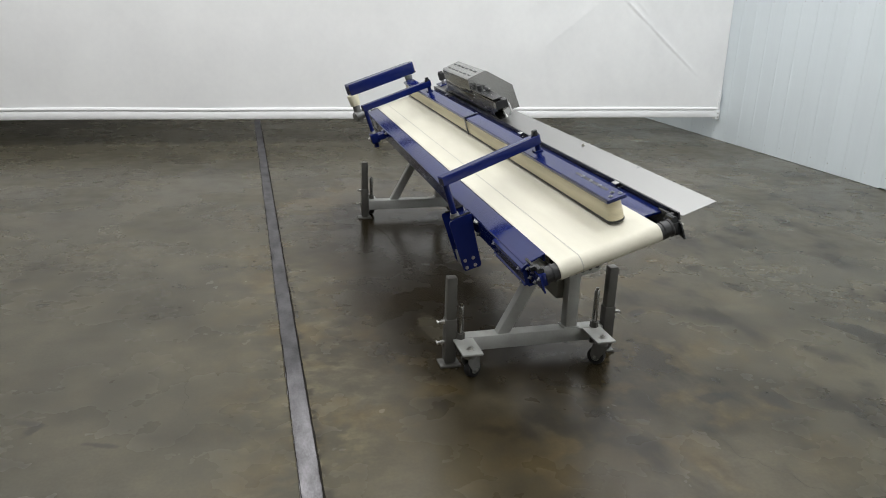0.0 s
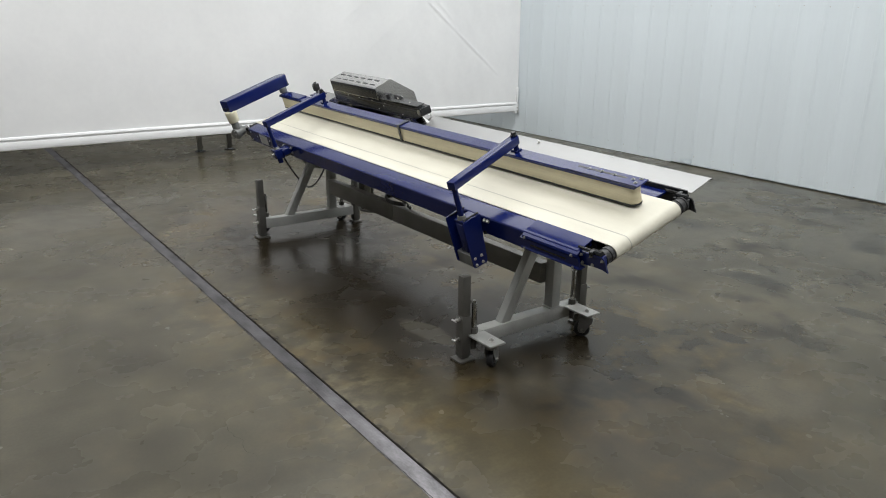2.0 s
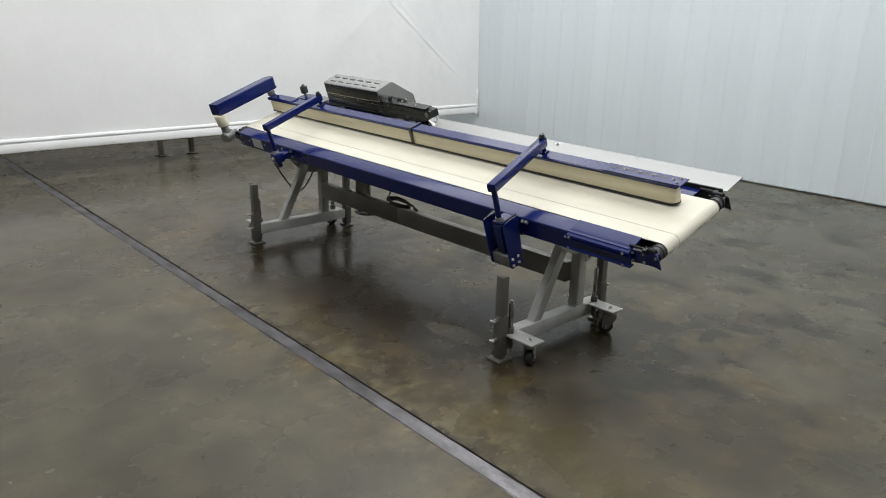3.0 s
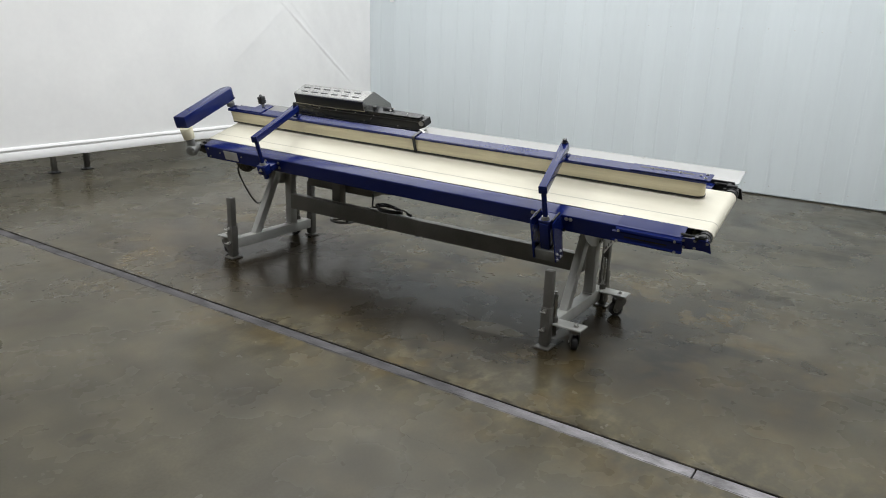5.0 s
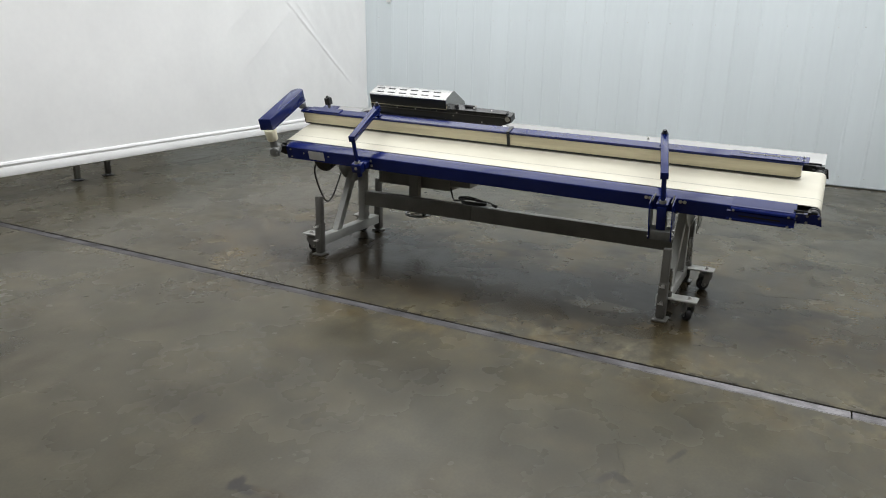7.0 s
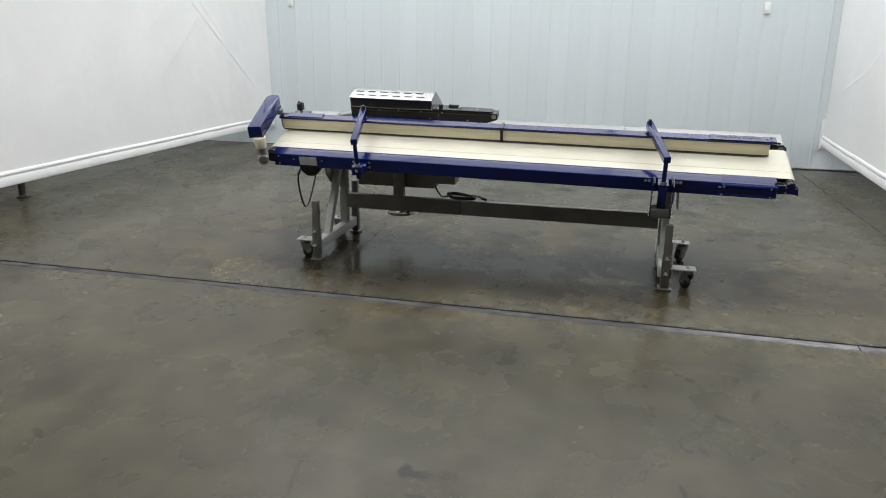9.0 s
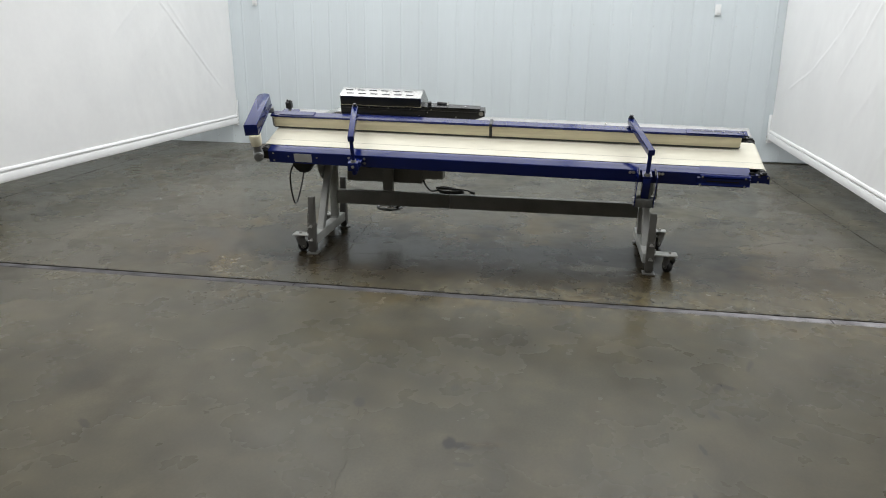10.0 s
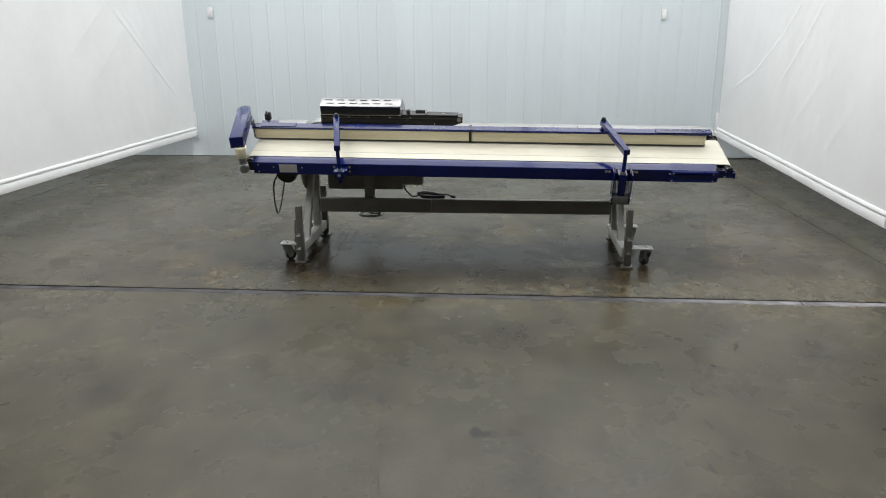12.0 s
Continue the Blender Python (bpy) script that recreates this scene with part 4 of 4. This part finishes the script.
def caster(x, y, way, turn):
    bm = bm_new()
    add_box(bm, (x - 0.049, min(y + 0.05 * way, y - 0.120 * way), 0.132), (x + 0.049, max(y + 0.05 * way, y - 0.120 * way), 0.143), bevel=0.003, seg=2)
    top = part("caster_plate", bm, GREY, conveyor, "grey welded caster plate")
    part("plate_bolt", one(add_bolt, (x, y, 0.143), (0, 0, 1), 0.012, 0.011), ZINC, top)
    bm = bm_new()
    add_cyl(bm, (x, y, 0.104), (x, y, 0.132), 0.032, 20, bevel=0.004)
    add_box(bm, (x - 0.036, y - 0.036, 0.124), (x + 0.036, y + 0.036, 0.1318), bevel=0.002, seg=1)
    tx, ty = math.cos(radians(turn)), math.sin(radians(turn))
    for s in (-1, 1):
        c = Vector((x - ty * 0.024 * s, y + tx * 0.024 * s, 0))
        poly = [(-0.034, 0.112), (0.034, 0.112), (0.044, 0.052), (0.034, 0.030), (0.012, 0.028), (-0.006, 0.048), (-0.034, 0.090)]
        m = Matrix.Translation(c) @ Matrix.Rotation(math.atan2(ty, tx), 4, "Z")
        add_prism(bm, poly, -0.002, 0.002, 1, m)
    fork = part("caster_fork", bm, FORK, top, "zinc swivel fork")
    wx, wy = x + tx * 0.020, y + ty * 0.020
    axle = Vector((-ty, tx, 0)).normalized()
    c = Vector((wx, wy, 0.043))
    bm = bm_new()
    add_cyl(bm, c - axle * 0.018, c + axle * 0.018, 0.043, 28, bevel=0.007)
    part("wheel", bm, BLACK, top, "black rubber caster wheel")
    bm = bm_new()
    add_cyl(bm, c - axle * 0.030, c + axle * 0.030, 0.008, 10)
    add_cyl(bm, c - axle * 0.0195, c + axle * 0.0195, 0.022, 16)
    part("axle", bm, ZINC, top)


def leg(x, y, out):
    bm = bm_new()
    add_box(bm, (x - 0.0235, y - 0.0235, 0.013), (x + 0.0235, y + 0.0235, 0.449), bevel=0.005)
    post = part("leg_post", bm, GREYD, conveyor, "dark grey square levelling leg")
    part("leg_sleeve", one(add_box, (x - 0.0275, y - 0.0275, 0.022), (x + 0.0275, y + 0.0275, 0.240), bevel=0.004), GREYD, post)
    bm = bm_new()
    half = 0.050 if out < 0 else 0.036
    add_box(bm, (x - half, y - 0.044, 0.0), (x + half, y + 0.044, 0.0115), bevel=0.003, seg=2)
    part("foot_plate", bm, GREYD, post, "flat steel foot plate")
    for z in (0.118, 0.224) if out < 0 else (0.205,):
        bm = bm_new()
        add_cyl(bm, (x + out * 0.027, y, z), (x + out * 0.060, y, z), 0.006, 10)
        add_cyl(bm, (x + out * 0.060, y - 0.016, z), (x + out * 0.060, y + 0.016, z), 0.005, 8)
        add_cyl(bm, (x + out * 0.027, y, z), (x + out * 0.045, y, z), 0.011, 6)
        part("set_screw", bm, ZINC if out < 0 else FORK, post, "zinc locking set screw")


def jack(x, y, top):
    bm = bm_new()
    add_cyl(bm, (x, y, 0.150), (x, y, top), 0.013, 14, bevel=0.002)
    add_cyl(bm, (x, y, top), (x, y, top + 0.012), 0.008, 8)
    rod = part("jack_rod", bm, STEEL, conveyor, "bright steel jack rod")
    bm = bm_new()
    add_cyl(bm, (x, y, 0.143), (x, y, 0.172), 0.021, 6)
    add_cyl(bm, (x, y, 0.06), (x, y, 0.135), 0.016, 14)
    part("jack_nut", bm, GREYD, rod)


def stand(y, way, foot, knee, column, legs, casters, reach):
    """One end of the stand. way: the side on which its casters stick out."""
    part("cross_tube", one(add_box, (legs[0] + 0.028, y - 0.035, 0.068), (legs[1] - 0.028, y + 0.035, 0.1425), bevel=0.007), GREY, conveyor, "light grey painted cross tube")
    col = part("column", one(bar, (column, y, 0.1435), (column, y, 0.70), 0.062, 0.062), GREY, conveyor, "light grey square column")
    part("weld_flange", one(add_box, (column - 0.042, y - 0.034, 0.1426), (column + 0.042, y + 0.034, 0.1500), bevel=0.002, seg=1), GREY, col)
    part("diagonal_brace", one(bar, (foot, y, 0.125), (knee, y, 0.62), 0.052, 0.058), GREY, conveyor, "light grey diagonal brace")
    bm = bm_new()
    pts = [(1.79, 0.835), (1.335, 0.690)]
    for k in range(13):
        t = radians(203 + 118 * k / 12)
        pts.append((1.615 + 0.290 * math.cos(t), 0.752 + 0.290 * math.sin(t)))
    add_prism(bm, pts, y + way * 0.036, y + way * 0.044, 1)
    quad = part("tilt_plate", bm, GREY, conveyor, "grey tilt plate with a row of holes")
    for k in range(4):
        t = radians(274 + 8.5 * k)
        p = (1.615 + 0.268 * math.cos(t), 0.752 + 0.268 * math.sin(t))
        part("hole", one(add_cyl, (p[0], y + way * 0.043, p[1]), (p[0], y + way * 0.0455, p[1]), 0.011, 14), BLACK, quad)
    for x, out in zip(legs, (-1, 1)):
        leg(x, y - 0.012, out)
    for x, turn, off, top in casters:
        caster(x, y + way * reach, way, turn)
        jack(x + off, y + way * 0.036, top)


bm = bm_new()
add_prism(bm, [(1.595, 0.425), (1.748, 0.462), (1.758, 0.51), (1.745, 0.72), (1.60, 0.68)], 3.120, 3.128, 1)
quad = part("tilt_bracket", bm, GREY, conveyor, "grey bracket with a row of holes beneath the belt")
for k in range(4):
    p = (1.622 + 0.036 * k, 0.456 + 0.0095 * k)
    part("hole", one(add_cyl, (p[0], 3.1185, p[1]), (p[0], 3.1215, p[1]), 0.011, 14), BLACK, quad)
stand(3.210, -1, 1.297, 1.552, 1.655, (1.040, 1.857), ((1.098, 30, -0.012, 0.306), (1.760, 135, 0.015, 0.338)), 0.160)
stand(5.738, 1, 1.262, 1.525, 1.640, (1.035, 1.850), ((1.085, -65, 0.010, 0.312), (1.760, -60, -0.010, 0.318)), 0.108)
bm = bm_new()
bar(bm, (1.625, 3.250, 0.331), (1.625, 4.745, 0.331), 0.060, 0.116)
part("long_beam", bm, BEAM, conveyor, "grey lengthwise box beam")
bm = bm_new()
bar(bm, (1.625, 4.749, 0.331), (1.625, 5.700, 0.331), 0.060, 0.116)
part("long_beam", bm, BEAM, conveyor, "grey lengthwise box beam")
part("beam_post", one(add_box, (1.656, 5.240, 0.300), (1.716, 5.322, 0.640), bevel=0.005), BEAM, conveyor)

box = part("control_box", one(add_box, (1.745, 5.005, 0.440), (1.93, 5.655, 0.700), bevel=0.006), BEAM, conveyor, "grey steel control box beneath the bed")
part("side_box", one(add_box, (1.755, 4.835, 0.480), (1.90, 5.003, 0.640), bevel=0.004), BEAM, box)
part("switch", one(add_box, (1.737, 5.435, 0.555), (1.7445, 5.485, 0.605), FLAT, 0.003), BLACK, box, "black switch on the box front")
part("cable_gland", one(add_cyl, (1.747, 4.885, 0.560), (1.7545, 4.885, 0.560), 0.012, 14), BLACK, box)
bm = bm_new()
add_cyl(bm, (1.29, 5.885, 0.645), (1.52, 5.885, 0.72), 0.078, 24, bevel=0.015)
mot = part("drive_motor", bm, BLACKM, conveyor, "black belt drive motor beneath the bed")
for k in range(5):
    c = Vector((1.31 + 0.04 * k, 5.885, 0.652 + 0.013 * k))
    part("cooling_fin", one(add_cyl, c, c + Vector((0.006, 0, 0.002)), 0.084, 24), BLACKM, mot)
bm = bm_new()
add_tube(bm, [(1.33, 5.955, 0.66), (1.36, 6.01, 0.56), (1.45, 6.045, 0.42), (1.555, 6.065, 0.285), (1.62, 6.07, 0.255), (1.69, 6.07, 0.30), (1.76, 6.06, 0.42), (1.80, 6.05, 0.52), (1.79, 6.0, 0.66)], 0.007)
part("motor_cable", bm, BLACK, mot, "black hanging motor cable")

# handwheel beneath the beam
bm = bm_new()
ring = [(1.76 + 0.100 * math.cos(2 * math.pi * k / 24), 5.29 + 0.100 * math.sin(2 * math.pi * k / 24), 0.222) for k in range(25)]
add_tube(bm, ring, 0.010, 8, steps=2)
wheel = part("handwheel", bm, MOTOR, conveyor, "bare steel handwheel beneath the beam")
for k in range(3):
    a = 2 * math.pi * k / 3 + 0.5
    part("spoke", one(add_cyl, (1.76, 5.29, 0.226), (1.76 + 0.1 * math.cos(a), 5.29 + 0.1 * math.sin(a), 0.222), 0.007, 8), STEEL, wheel)
part("shaft", one(add_cyl, (1.76, 5.29, 0.215), (1.76, 5.29, 0.45), 0.013, 12), STEEL, wheel)
part("crank_grip", one(add_cyl, (1.70, 5.21, 0.222), (1.70, 5.21, 0.252), 0.011, 12, bevel=0.003), BLACK, wheel)

cord = thing("power_cord", (1.62, 4.75, 0.39), "black power cord coiled on top of the grey beam", "power cord")
bm = bm_new()
coil = [(1.745, 4.995, 0.47), (1.72, 4.975, 0.44), (1.66, 4.93, 0.412), (1.635, 4.90, 0.405)]
for k in range(42):
    t = k / 41
    a = 2 * math.pi * 5 * t
    rnd = 0.010 * noise.noise(Vector((k * 0.7, 2, 2)))
    coil.append((1.625 + (0.040 + rnd) * math.sin(a), 4.745 + (0.105 + rnd * 3) * math.cos(a), 0.401 + 0.020 * t + 0.022 * max(0.0, math.sin(a + 0.8)) * (1 + 25 * rnd)))
coil += [(1.63, 4.625, 0.425), (1.62, 4.585, 0.415)]
add_tube(bm, coil, 0.0065, 8, steps=5)
part("cable", bm, BLACK, cord)
bm = bm_new()
add_cyl(bm, (1.62, 4.585, 0.413), (1.615, 4.545, 0.405), 0.011, 12, bevel=0.003)
part("plug", bm, BLACK, cord)

# ---------------------------------------------------------------- ribs of the panel wall, last
PITCH = 0.26
bm = bm_new()
prof = [(0.0, 0.0), (-0.030, 0.0), (-0.0300, 0.110), (-0.0304, 0.122), (-0.0300, 0.134), (-0.030, 0.222), (-0.0324, 0.232), (-0.0332, 0.241), (-0.0324, 0.249), (-0.0290, 0.257), (-0.0294, 0.260), (0.0, 0.260)]
add_prism(bm, [(u, v) for u, v in prof], 0.0, 5.2, 2)
bmesh.ops.recalc_face_normals(bm, faces=bm.faces)
panel_mesh = bpy.data.meshes.new("wall_panel")
bm.to_mesh(panel_mesh)
bm.free()
panel_mesh.materials.append(PANEL)
for k in range(56):
    ob = new("wall_panel", panel_mesh)
    ob.parent = wall_east
    y = -1.589 + k * PITCH
    ob.location = Vector((6.285, y, 0.016 if y < 5.9 else 0.004)) - ORIGIN[wall_east.name]
bm = bm_new()
add_cyl(bm, (0, 0, 0), (-0.004, 0, 0), 0.0055, 8, bevel=0.0015)
screw_mesh = bpy.data.meshes.new("screw")
bm.to_mesh(screw_mesh)
bm.free()
screw_mesh.materials.append(ZINC)
for k in range(10, 42):
    for z in (0.110, 1.762):
        ob = new("screw", screw_mesh)
        ob.parent = wall_east
        ob.location = Vector((6.2548, -1.589 + k * PITCH + 0.212, z + 0.008 * math.sin(k * 5.0))) - ORIGIN[wall_east.name]
# corner of a panel bent out at the foot of the wall
bm = bm_new()
grid = []
for i in range(9):
    s = i / 8
    grid.append([bm.verts.new((6.252 - 0.035 * (1 - j / 6) ** 2 * math.sin(math.pi * s) ** 0.7, 5.66 + 0.15 * s, 0.018 + 0.060 * j / 6 + 0.010 * math.sin(4 * s) * (1 - j / 6))) for j in range(7)])
for r0, r1 in zip(grid, grid[1:]):
    for j in range(6):
        bm.faces.new((r0[j], r1[j], r1[j + 1], r0[j + 1]))
bmesh.ops.solidify(bm, geom=bm.faces[:], thickness=0.002)
part("bent_corner", bm, PANEL, wall_east, "bent sheet metal corner at the foot of the wall")
